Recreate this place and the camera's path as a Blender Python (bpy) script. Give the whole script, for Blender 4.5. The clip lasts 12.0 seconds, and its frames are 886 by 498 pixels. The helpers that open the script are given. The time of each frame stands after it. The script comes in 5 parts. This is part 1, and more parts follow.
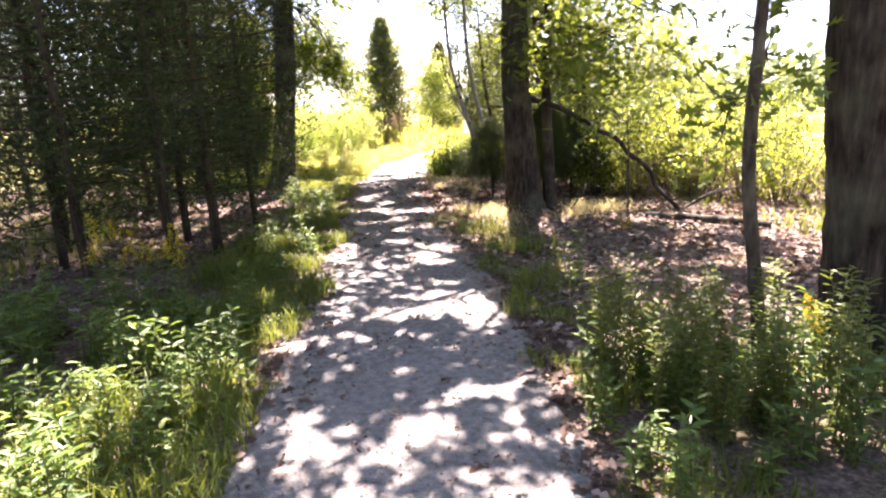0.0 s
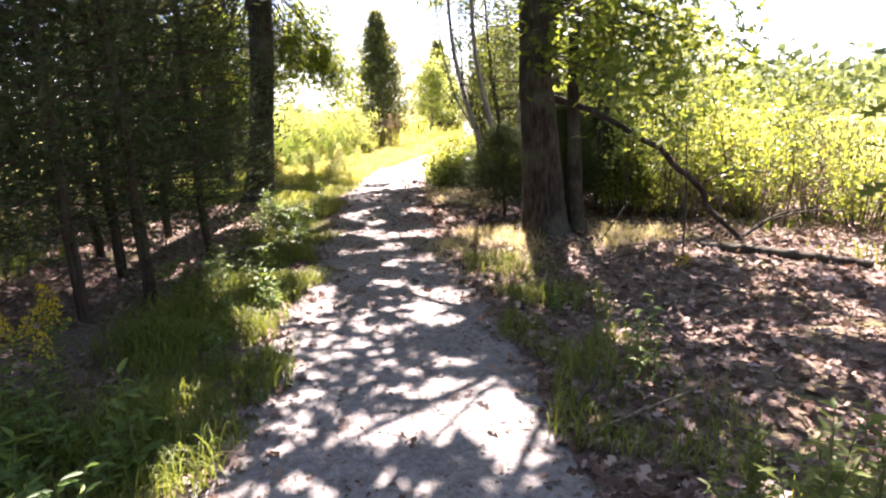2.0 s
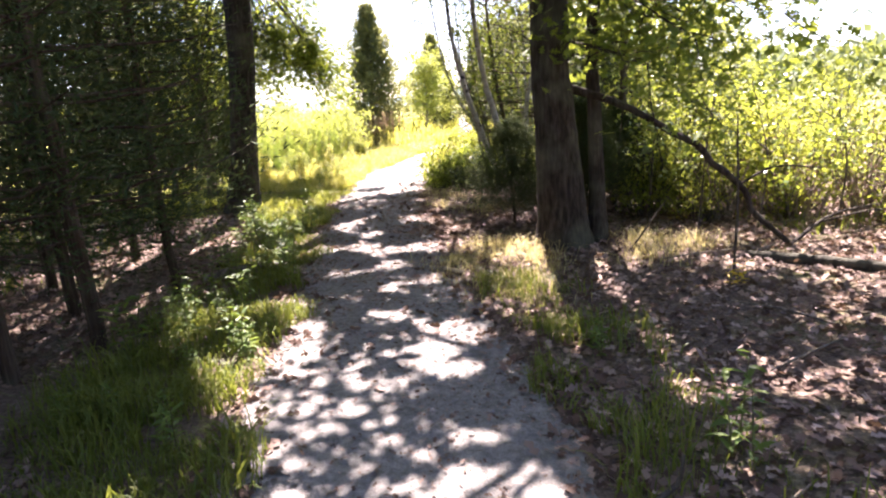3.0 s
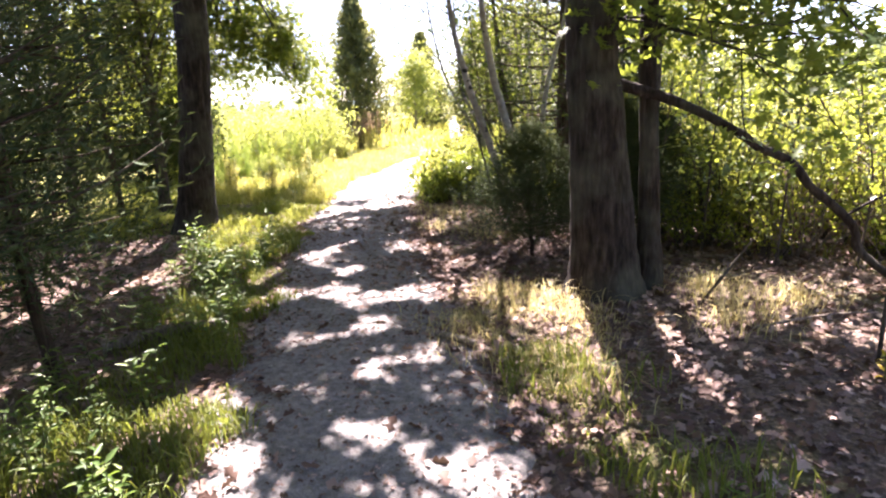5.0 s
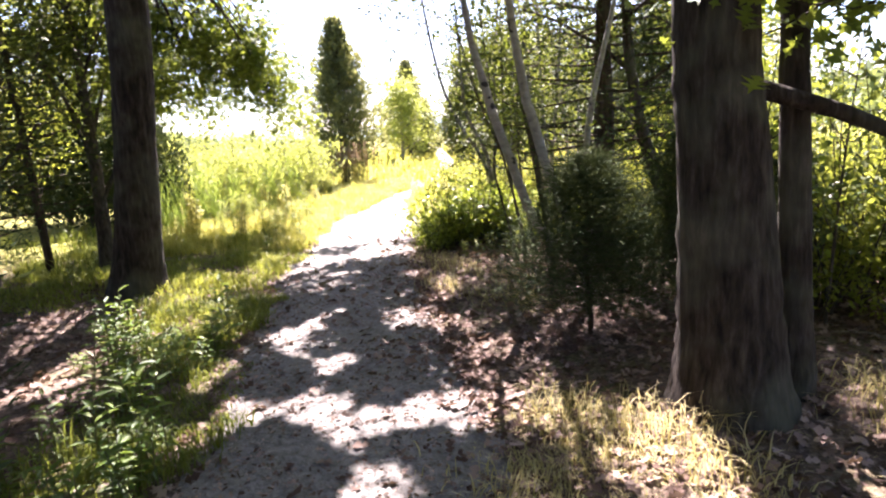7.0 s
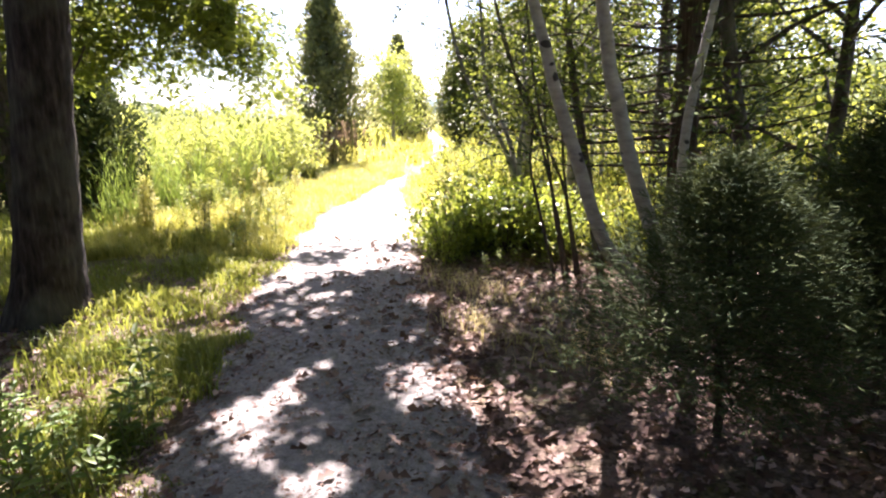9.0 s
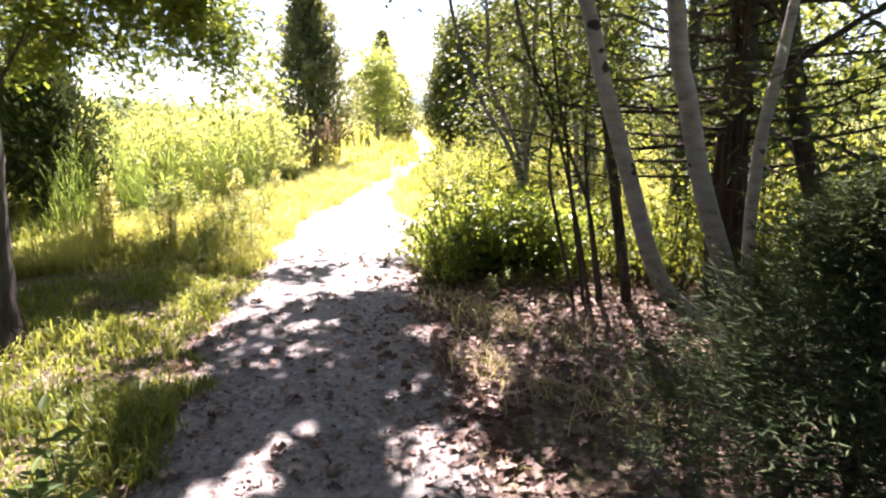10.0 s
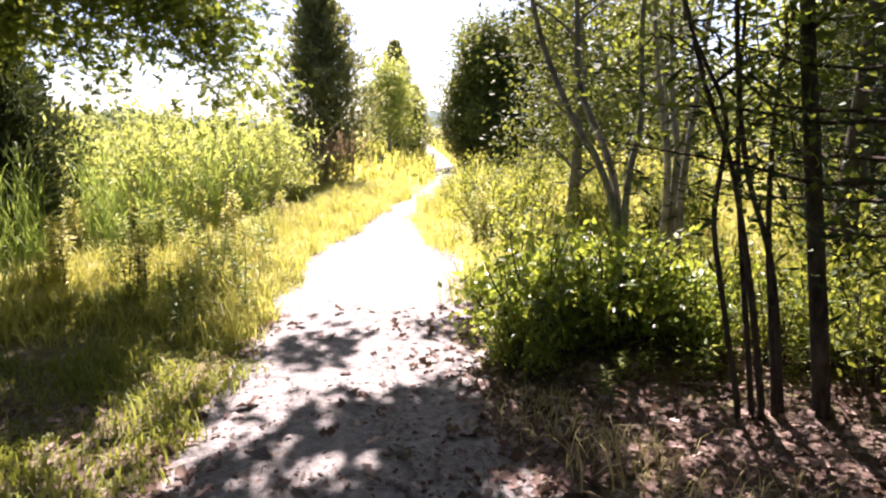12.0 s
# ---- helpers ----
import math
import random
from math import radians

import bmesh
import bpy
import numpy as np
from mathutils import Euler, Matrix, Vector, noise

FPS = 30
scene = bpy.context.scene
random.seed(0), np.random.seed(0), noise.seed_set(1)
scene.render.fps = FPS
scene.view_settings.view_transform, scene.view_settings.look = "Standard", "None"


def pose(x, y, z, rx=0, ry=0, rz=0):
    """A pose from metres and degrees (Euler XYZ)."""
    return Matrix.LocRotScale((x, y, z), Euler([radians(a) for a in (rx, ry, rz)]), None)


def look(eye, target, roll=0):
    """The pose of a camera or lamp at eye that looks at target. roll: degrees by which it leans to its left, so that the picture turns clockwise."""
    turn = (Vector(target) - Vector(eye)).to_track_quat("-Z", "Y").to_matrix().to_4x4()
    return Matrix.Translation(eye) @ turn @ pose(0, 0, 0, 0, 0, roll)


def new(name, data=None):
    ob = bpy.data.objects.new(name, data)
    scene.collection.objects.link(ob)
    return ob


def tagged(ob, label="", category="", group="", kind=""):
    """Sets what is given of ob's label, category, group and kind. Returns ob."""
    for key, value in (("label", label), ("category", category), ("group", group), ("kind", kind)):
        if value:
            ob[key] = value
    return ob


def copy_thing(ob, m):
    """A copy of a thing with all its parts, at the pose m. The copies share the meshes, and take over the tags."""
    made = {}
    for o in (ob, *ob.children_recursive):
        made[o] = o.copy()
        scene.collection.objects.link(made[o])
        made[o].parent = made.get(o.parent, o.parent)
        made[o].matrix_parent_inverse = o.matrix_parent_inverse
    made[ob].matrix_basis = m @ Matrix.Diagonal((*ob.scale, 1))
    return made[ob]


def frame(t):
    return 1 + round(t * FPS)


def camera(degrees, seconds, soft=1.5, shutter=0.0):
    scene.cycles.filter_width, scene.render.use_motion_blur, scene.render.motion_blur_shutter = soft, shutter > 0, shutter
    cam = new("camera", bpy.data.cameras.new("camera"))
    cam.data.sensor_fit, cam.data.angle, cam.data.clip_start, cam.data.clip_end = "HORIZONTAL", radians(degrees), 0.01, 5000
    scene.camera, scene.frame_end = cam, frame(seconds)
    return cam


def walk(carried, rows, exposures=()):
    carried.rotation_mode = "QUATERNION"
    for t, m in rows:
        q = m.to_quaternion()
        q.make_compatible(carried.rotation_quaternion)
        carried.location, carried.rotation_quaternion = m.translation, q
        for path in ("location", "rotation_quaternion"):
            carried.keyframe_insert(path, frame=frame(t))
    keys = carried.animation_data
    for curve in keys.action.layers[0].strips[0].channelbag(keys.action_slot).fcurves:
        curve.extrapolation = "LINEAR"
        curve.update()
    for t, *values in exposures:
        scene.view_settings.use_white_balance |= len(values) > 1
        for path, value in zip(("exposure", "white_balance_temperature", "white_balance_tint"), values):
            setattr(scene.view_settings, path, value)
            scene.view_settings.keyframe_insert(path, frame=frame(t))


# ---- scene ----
cam = camera(73.0, 12.0, soft=2.2)
METRES, EYE, TILT, LEAN, TURN = 10.0, 1.5, 0.0, 0.0, 0.0
ROWS = [
    (0.0, 0.0, 0.0, 0.0, -0.48, -13.39, 2.04),
    (0.5, -0.0029, 0.0371, 0.0006, -0.24, -12.44, 1.59),
    (1.0, -0.0062, 0.0792, -0.0004, -0.74, -13.03, 1.39),
    (1.5, -0.0042, 0.1291, 0.0012, -1.13, -13.69, 2.38),
    (2.0, -0.0052, 0.1626, 0.0015, -0.7, -13.39, 1.7),
    (2.5, -0.0078, 0.2077, 0.0017, -0.6, -13.83, 3.2),
    (4.5, -0.0196, 0.373, -0.0001, -2.8, -13.38, 2.08),
    (5.0, -0.0185, 0.416, 0.0002, -2.43, -13.77, 2.6),
    (5.5, -0.0233, 0.4533, -0.0029, -4.23, -13.81, 0.49),
    (6.0, -0.0255, 0.4972, -0.0056, -3.19, -11.92, 2.8),
    (6.5, -0.0296, 0.5406, -0.0054, -4.31, -10.87, 1.56),
    (7.0, -0.0373, 0.584, -0.004, -4.04, -11.07, 3.4),
    (9.0, -0.0552, 0.744, -0.0032, -5.23, -12.9, 1.49),
    (9.5, -0.0608, 0.7817, -0.0058, -4.79, -12.97, 1.2),
    (10.0, -0.0647, 0.8208, -0.0036, -6.9, -13.01, 0.65),
    (10.5, -0.0672, 0.8634, -0.0048, -6.32, -13.33, 1.84),
    (11.0, -0.0723, 0.9025, -0.0039, -7.65, -9.08, -1.11),
    (11.5, -0.0797, 0.9419, -0.0076, -7.96, -11.67, 1.22),
    (12.0, -0.0886, 0.9909, -0.0068, -6.35, -11.68, 0.19),
]
walk(cam, [(t, pose(0, 0, EYE, TILT, LEAN, TURN) @ pose(METRES * x, METRES * y, METRES * z, 90 + pitch, roll, yaw)) for t, x, y, z, yaw, pitch, roll in ROWS], exposures=[(0.0, 3.58, 6550, 29), (1.0, 3.62, 6450, 29), (1.5, 3.52, 6450, 29), (2.5, 3.28, 6400, 29), (4.5, 3.38, 6300, 31), (5.1, 3.45, 6200, 31), (6.0, 3.18, 6300, 30), (7.0, 3.22, 6200, 29), (9.5, 3.06, 6150, 29), (10.5, 3.03, 6200, 31), (12.0, 2.44, 6300, 32)])

# ---- light ----
SUN_AZ, SUN_EL = radians(3.5), radians(52.0)   # azimuth from +y towards +x
world = bpy.data.worlds.new("sky")
scene.world = world
world.use_nodes = True
wn = world.node_tree
sky = wn.nodes.new("ShaderNodeTexSky")
sky.sky_type, sky.sun_disc = "NISHITA", False
sky.sun_elevation, sky.sun_rotation = SUN_EL, SUN_AZ
sky.air_density, sky.dust_density = 0.8, 0.9
wn.links.new(sky.outputs[0], wn.nodes["Background"].inputs[0])
wn.nodes["Background"].inputs[1].default_value = 0.05
sun = new("sun", bpy.data.lights.new("sun", "SUN"))
sun.data.energy, sun.data.angle, sun.data.color = 5.0, radians(0.55), (1.0, 0.93, 0.83)
sun_way = Vector((math.sin(SUN_AZ) * math.cos(SUN_EL), math.cos(SUN_AZ) * math.cos(SUN_EL), math.sin(SUN_EL)))
sun.matrix_world = look(sun_way * 60, (0, 0, 0))


# ---- materials ----
def material(name, rough=0.8, spec=0.3):
    m = bpy.data.materials.new(name)
    m.use_nodes = True
    b = m.node_tree.nodes["Principled BSDF"]
    b.inputs["Roughness"].default_value = rough
    b.inputs["Specular IOR Level"].default_value = spec
    return m, m.node_tree, b


def ramp(nt, fac, stops):
    r = nt.nodes.new("ShaderNodeValToRGB")
    e = r.color_ramp.elements
    while len(e) < len(stops):
        e.new(0.5)
    for el, (p, c) in zip(e, stops):
        el.position, el.color = p, (*c, 1)
    nt.links.new(fac, r.inputs[0])
    return r.outputs[0]


def noise_tex(nt, scale, detail=4.0, stretch=(1, 1, 1), rough=0.6):
    co = nt.nodes.new("ShaderNodeTexCoord")
    mp = nt.nodes.new("ShaderNodeMapping")
    mp.inputs["Scale"].default_value = stretch
    n = nt.nodes.new("ShaderNodeTexNoise")
    n.inputs["Scale"].default_value, n.inputs["Detail"].default_value = scale, detail
    n.inputs["Roughness"].default_value = rough
    nt.links.new(co.outputs["Object"], mp.inputs[0])
    nt.links.new(mp.outputs[0], n.inputs["Vector"])
    return n.outputs["Fac"]


def mixed(nt, fac, a, b, mode="MIX"):
    m = nt.nodes.new("ShaderNodeMix")
    m.data_type, m.blend_type = "RGBA", mode
    for sock, v in ((m.inputs[0], fac), (m.inputs[6], a), (m.inputs[7], b)):
        if isinstance(v, (int, float)):
            sock.default_value = v
        elif isinstance(v, tuple):
            sock.default_value = (*v, 1)
        else:
            nt.links.new(v, sock)
    return m.outputs[2]


def bump(nt, b, height, strength, dist):
    n = nt.nodes.new("ShaderNodeBump")
    n.inputs["Strength"].default_value, n.inputs["Distance"].default_value = strength, dist
    nt.links.new(height, n.inputs["Height"])
    nt.links.new(n.outputs[0], b.inputs["Normal"])


def leaf_material(name, dark, mid, light, glow=(0.3, 0.4, 0.04), through_light=0.45, rough=0.55, spec=0.25):
    """Leaves vary from one to the next, and let light through."""
    m, nt, b = material(name, rough, spec)
    geo = nt.nodes.new("ShaderNodeNewGeometry")
    col = ramp(nt, geo.outputs["Random Per Island"], [(0.0, dark), (0.5, mid), (0.92, light)])
    blotch = noise_tex(nt, 1.3, 2.0)
    col = mixed(nt, ramp(nt, blotch, [(0.35, (0, 0, 0)), (0.65, (0.5, 0.5, 0.5))]), col, mid)
    nt.links.new(col, b.inputs["Base Color"])
    tr = nt.nodes.new("ShaderNodeBsdfTranslucent")
    nt.links.new(mixed(nt, 0.65, col, glow), tr.inputs["Color"])
    mx = nt.nodes.new("ShaderNodeMixShader")
    mx.inputs[0].default_value = through_light
    nt.links.new(b.outputs[0], mx.inputs[1])
    nt.links.new(tr.outputs[0], mx.inputs[2])
    nt.links.new(mx.outputs[0], nt.nodes["Material Output"].inputs[0])
    return m


def bark_material(name, a, b_, c, stretch=(9, 9, 1.6), scale=3.0, depth=0.02):
    m, nt, b = material(name, 0.95, 0.15)
    ridges = noise_tex(nt, scale, 5.0, stretch, 0.65)
    spots = noise_tex(nt, 2.2, 3.0)
    col = ramp(nt, ridges, [(0.32, a), (0.52, b_), (0.7, c)])
    col = mixed(nt, ramp(nt, spots, [(0.45, (0, 0, 0)), (0.7, (0.4, 0.4, 0.4))]), col, (0.16, 0.17, 0.12))
    nt.links.new(col, b.inputs["Base Color"])
    bump(nt, b, ridges, 0.9, depth)
    return m


OAK_BARK = bark_material("oak_bark", (0.012, 0.009, 0.008), (0.038, 0.03, 0.025), (0.082, 0.067, 0.056))
CEDAR_BARK = bark_material("cedar_bark", (0.018, 0.012, 0.009), (0.055, 0.036, 0.027), (0.11, 0.078, 0.06), (14, 14, 0.8))
GREY_BARK = bark_material("grey_bark", (0.08, 0.075, 0.07), (0.2, 0.19, 0.17), (0.34, 0.32, 0.29), (4, 4, 3), 2.5, 0.006)
DARK_BARK = bark_material("dark_bark", (0.025, 0.02, 0.016), (0.07, 0.055, 0.045), (0.13, 0.11, 0.09), (6, 6, 2), 4.0, 0.006)
DEAD_WOOD = bark_material("dead_wood", (0.06, 0.046, 0.036), (0.17, 0.135, 0.105), (0.34, 0.285, 0.235), (8, 8, 2), 4.0, 0.008)


def birch_material():
    m, nt, b = material("birch_bark", 0.75, 0.3)
    bands = noise_tex(nt, 3.0, 4.0, (4.0, 4.0, 9.0), 0.6)
    knots = noise_tex(nt, 9.0, 1.0, (1.0, 1.0, 1.5), 0.4)
    col = ramp(nt, bands, [(0.28, (0.1, 0.09, 0.08)), (0.38, (0.22, 0.2, 0.18)), (0.7, (0.36, 0.335, 0.295))])
    col = mixed(nt, ramp(nt, knots, [(0.68, (0, 0, 0)), (0.71, (1, 1, 1))]), col, (0.03, 0.027, 0.025))
    nt.links.new(col, b.inputs["Base Color"])
    bump(nt, b, bands, 0.4, 0.004)
    return m


BIRCH = birch_material()
OAK_LEAF = leaf_material("oak_leaves", (0.035, 0.07, 0.015), (0.07, 0.125, 0.025), (0.15, 0.2, 0.03), (0.32, 0.36, 0.035), 0.42)
WEED_LEAF = leaf_material("weed_leaves", (0.042, 0.08, 0.018), (0.082, 0.14, 0.029), (0.18, 0.23, 0.045), (0.3, 0.42, 0.05), 0.35, 0.5, 0.3)
SHRUB_LEAF = leaf_material("shrub_leaves", (0.045, 0.075, 0.015), (0.12, 0.165, 0.03), (0.25, 0.265, 0.05), (0.44, 0.46, 0.05), 0.48, 0.6, 0.2)
PALE_LEAF = leaf_material("pale_leaves", (0.12, 0.18, 0.04), (0.22, 0.28, 0.06), (0.36, 0.38, 0.1), (0.5, 0.52, 0.1), 0.45)
BAY_LEAF = leaf_material("bayberry_leaves", (0.035, 0.07, 0.013), (0.1, 0.165, 0.026), (0.28, 0.34, 0.055), (0.46, 0.52, 0.05), 0.42, 0.4, 0.35)
CEDAR_LEAF = leaf_material("cedar_needles", (0.026, 0.044, 0.02), (0.045, 0.07, 0.03), (0.08, 0.096, 0.037), (0.12, 0.14, 0.036), 0.12, 0.8, 0.1)
CYPRESS_LEAF = leaf_material("juniper_needles", (0.075, 0.095, 0.04), (0.125, 0.145, 0.055), (0.2, 0.2, 0.08), (0.3, 0.3, 0.09), 0.38, 0.7, 0.2)
TREE_LEAF = leaf_material("tree_leaves", (0.03, 0.052, 0.015), (0.065, 0.1, 0.024), (0.15, 0.17, 0.04), (0.27, 0.29, 0.04), 0.32, 0.6, 0.2)
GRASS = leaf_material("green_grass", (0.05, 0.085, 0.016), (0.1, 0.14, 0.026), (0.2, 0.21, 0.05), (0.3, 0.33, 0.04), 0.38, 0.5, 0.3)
# Lighter, yellower copy of the grass; the verge's sunlight is put into its colour.
VERGE = leaf_material("sunlit_toned_grass", (0.07, 0.105, 0.018), (0.15, 0.19, 0.034), (0.3, 0.29, 0.07), (0.4, 0.42, 0.05), 0.42, 0.5, 0.3)
DRY_GRASS = leaf_material("dry_grass", (0.24, 0.21, 0.08), (0.4, 0.34, 0.15), (0.58, 0.5, 0.27), (0.62, 0.55, 0.2), 0.4, 0.6, 0.3)
MEADOW = leaf_material("meadow_grass", (0.18, 0.2, 0.03), (0.34, 0.32, 0.06), (0.48, 0.43, 0.14), (0.58, 0.56, 0.1), 0.44, 0.55, 0.3)
REED_LEAF = leaf_material("reed_leaves", (0.08, 0.15, 0.03), (0.16, 0.25, 0.05), (0.27, 0.36, 0.08), (0.42, 0.52, 0.08), 0.4, 0.45, 0.4)
PLUME = leaf_material("reed_plumes", (0.14, 0.09, 0.06), (0.22, 0.15, 0.1), (0.33, 0.25, 0.17), (0.35, 0.25, 0.15), 0.3, 0.8, 0.1)
GOLD = leaf_material("goldenrod_flowers", (0.36, 0.25, 0.012), (0.5, 0.36, 0.02), (0.6, 0.48, 0.04), (0.65, 0.5, 0.02), 0.3, 0.7, 0.2)
LITTER = leaf_material("fallen_leaves", (0.032, 0.018, 0.013), (0.13, 0.081, 0.062), (0.43, 0.32, 0.265), (0.35, 0.22, 0.12), 0.12, 0.72, 0.2)
STRAW = leaf_material("weed_stems", (0.07, 0.09, 0.03), (0.11, 0.12, 0.04), (0.18, 0.13, 0.06), (0.2, 0.2, 0.05), 0.1, 0.6, 0.3)
FAR_LEAF = leaf_material("far_leaves", (0.06, 0.09, 0.04), (0.1, 0.14, 0.06), (0.16, 0.2, 0.08), (0.25, 0.28, 0.08), 0.3, 0.7, 0.2)


def ground_material():
    m, nt, b = material("forest_floor", 0.95, 0.15)
    fine, broad = noise_tex(nt, 38, 6.0), noise_tex(nt, 0.9, 4.0)
    soil = ramp(nt, fine, [(0.3, (0.05, 0.036, 0.028)), (0.5, (0.13, 0.095, 0.072)), (0.72, (0.27, 0.2, 0.155))])
    moss = ramp(nt, fine, [(0.3, (0.05, 0.05, 0.018)), (0.6, (0.13, 0.13, 0.045)), (0.8, (0.25, 0.22, 0.09))])
    near = mixed(nt, ramp(nt, broad, [(0.5, (0, 0, 0)), (0.64, (0.7, 0.7, 0.7))]), soil, moss)
    meadow = ramp(nt, noise_tex(nt, 6, 6.0), [(0.3, (0.12, 0.13, 0.03)), (0.55, (0.25, 0.24, 0.06)), (0.75, (0.38, 0.32, 0.12))])
    sep = nt.nodes.new("ShaderNodeSeparateXYZ")
    co = nt.nodes.new("ShaderNodeTexCoord")
    nt.links.new(co.outputs["Object"], sep.inputs[0])
    mr = nt.nodes.new("ShaderNodeMapRange")
    mr.inputs[1].default_value, mr.inputs[2].default_value = 12.5, 15.5
    nt.links.new(sep.outputs["Y"], mr.inputs[0])
    nt.links.new(mixed(nt, mr.outputs[0], near, meadow), b.inputs["Base Color"])
    bump(nt, b, fine, 0.8, 0.03)
    return m


def path_material():
    m, nt, b = material("trodden_stone_dust", 0.95, 0.12)
    grain, patch, grit = noise_tex(nt, 120, 4.0), noise_tex(nt, 2.2, 4.0), noise_tex(nt, 22, 5.0)
    col = ramp(nt, patch, [(0.35, (0.13, 0.12, 0.107)), (0.65, (0.245, 0.228, 0.205))])
    col = mixed(nt, 0.55, col, ramp(nt, grit, [(0.36, (0.04, 0.036, 0.032)), (0.5, (0.172, 0.161, 0.146)), (0.68, (0.34, 0.322, 0.296))]))
    col = mixed(nt, 0.35, col, ramp(nt, grain, [(0.3, (0.07, 0.063, 0.058)), (0.7, (0.36, 0.335, 0.315))]))
    nt.links.new(col, b.inputs["Base Color"])
    lumps = noise_tex(nt, 7, 5.0, rough=0.7)
    both = nt.nodes.new("ShaderNodeMath")
    both.operation = "MULTIPLY_ADD"
    both.inputs[1].default_value = 2.0
    nt.links.new(lumps, both.inputs[0])
    nt.links.new(grit, both.inputs[2])
    bump(nt, b, both.outputs[0], 0.8, 0.02)
    return m


# ---- mesh helpers ----
def np_mesh(name, verts, faces, mat):
    """A mesh from arrays: faces is a list of integer arrays (n, k)."""
    me = bpy.data.meshes.new(name)
    verts = np.asarray(verts, dtype=np.float32)
    me.vertices.add(len(verts))
    me.vertices.foreach_set("co", verts.ravel())
    loops = np.concatenate([f.ravel() for f in faces]).astype(np.int32)
    sizes = np.concatenate([np.full(len(f), f.shape[1]) for f in faces]).astype(np.int32)
    me.loops.add(len(loops))
    me.loops.foreach_set("vertex_index", loops)
    me.polygons.add(len(sizes))
    me.polygons.foreach_set("loop_start", np.concatenate([[0], np.cumsum(sizes)[:-1]]).astype(np.int32))
    me.update(calc_edges=True)
    me.validate()
    me.materials.append(mat)
    return me


def smooth(me):
    me.polygons.foreach_set("use_smooth", np.ones(len(me.polygons), dtype=bool))
    return me


def part(name, me, parent, label=""):
    ob = new(name, me)
    ob.parent = parent
    return tagged(ob, label) if label else ob


def unit(v):
    return v / np.maximum(np.linalg.norm(v, axis=-1, keepdims=True), 1e-9)


# outlines: (along, across, up) and faces
SIMPLE = (np.array([(0, 0, 0), (0.42, 0.5, 0.07), (1, 0, -0.06), (0.42, -0.5, 0.07)]), [np.array([(0, 2, 1), (0, 3, 2)])])
BLADE = (np.array([(0, 0, 0), (0.35, 0.5, 0.01), (0.7, 0.4, -0.03), (1, 0, -0.2), (0.7, -0.4, -0.03), (0.35, -0.5, 0.01)]), [np.array([(0, 5, 1)]), np.array([(1, 5, 4, 2)]), np.array([(2, 4, 3)])])
LONG = (np.array([(0, 0, 0), (0.3, 0.5, 0.05), (0.7, 0.36, 0.02), (1, 0, -0.14), (0.7, -0.36, 0.02), (0.3, -0.5, 0.05), (0.5, 0, -0.03)]),
        [np.array([(0, 6, 2, 1), (0, 5, 4, 6)]), np.array([(6, 3, 2), (6, 4, 3)])])
FALLEN = (np.array([(0, 0, 0), (0.3, 0.4, 0.06), (0.44, 0.12, 0.0), (0.7, 0.38, 0.05), (1.0, 0.0, -0.08), (0.7, -0.38, 0.05), (0.44, -0.12, 0.0), (0.3, -0.4, 0.06)]),
         [np.array([(0, 6, 4, 2)]), np.array([(0, 2, 1), (2, 4, 3), (6, 5, 4), (0, 7, 6)])])


_h = [(0.0, 0.02, 0), (0.2, 0.22, 0.03), (0.29, 0.06, 0.0), (0.45, 0.46, 0.08), (0.54, 0.08, 0.0), (0.74, 0.38, 0.05), (0.8, 0.08, 0), (1.0, 0.0, -0.08)]
LOBED = (np.array(_h + [(a, -c, u) for a, c, u in _h[:-1]]),
         [np.array([(0, 2, 1), (2, 4, 3), (4, 6, 5), (8, 9, 10), (10, 11, 12), (12, 13, 14)]),
          np.array([(0, 8, 10, 2), (2, 10, 12, 4), (4, 12, 14, 6)]), np.array([(6, 14, 7)])])


def leaf_cloud(name, P, D, N, L, W, shape, mat):
    """Leaves at P along D with normals near N, L long and W times as wide."""
    D = unit(D)
    S = unit(np.cross(N, D))
    U = np.cross(D, S)
    T, F = shape
    n, k = len(P), len(T)
    L = np.broadcast_to(np.asarray(L, dtype=float).reshape(-1, 1, 1), (n, 1, 1))
    V = P[:, None] + L * (T[None, :, 0:1] * D[:, None] + W * T[None, :, 1:2] * S[:, None] + T[None, :, 2:3] * U[:, None])
    off = (np.arange(n) * k)[:, None, None]
    return np_mesh(name, V.reshape(-1, 3), [(f[None] + off).reshape(-1, f.shape[1]) for f in F], mat)


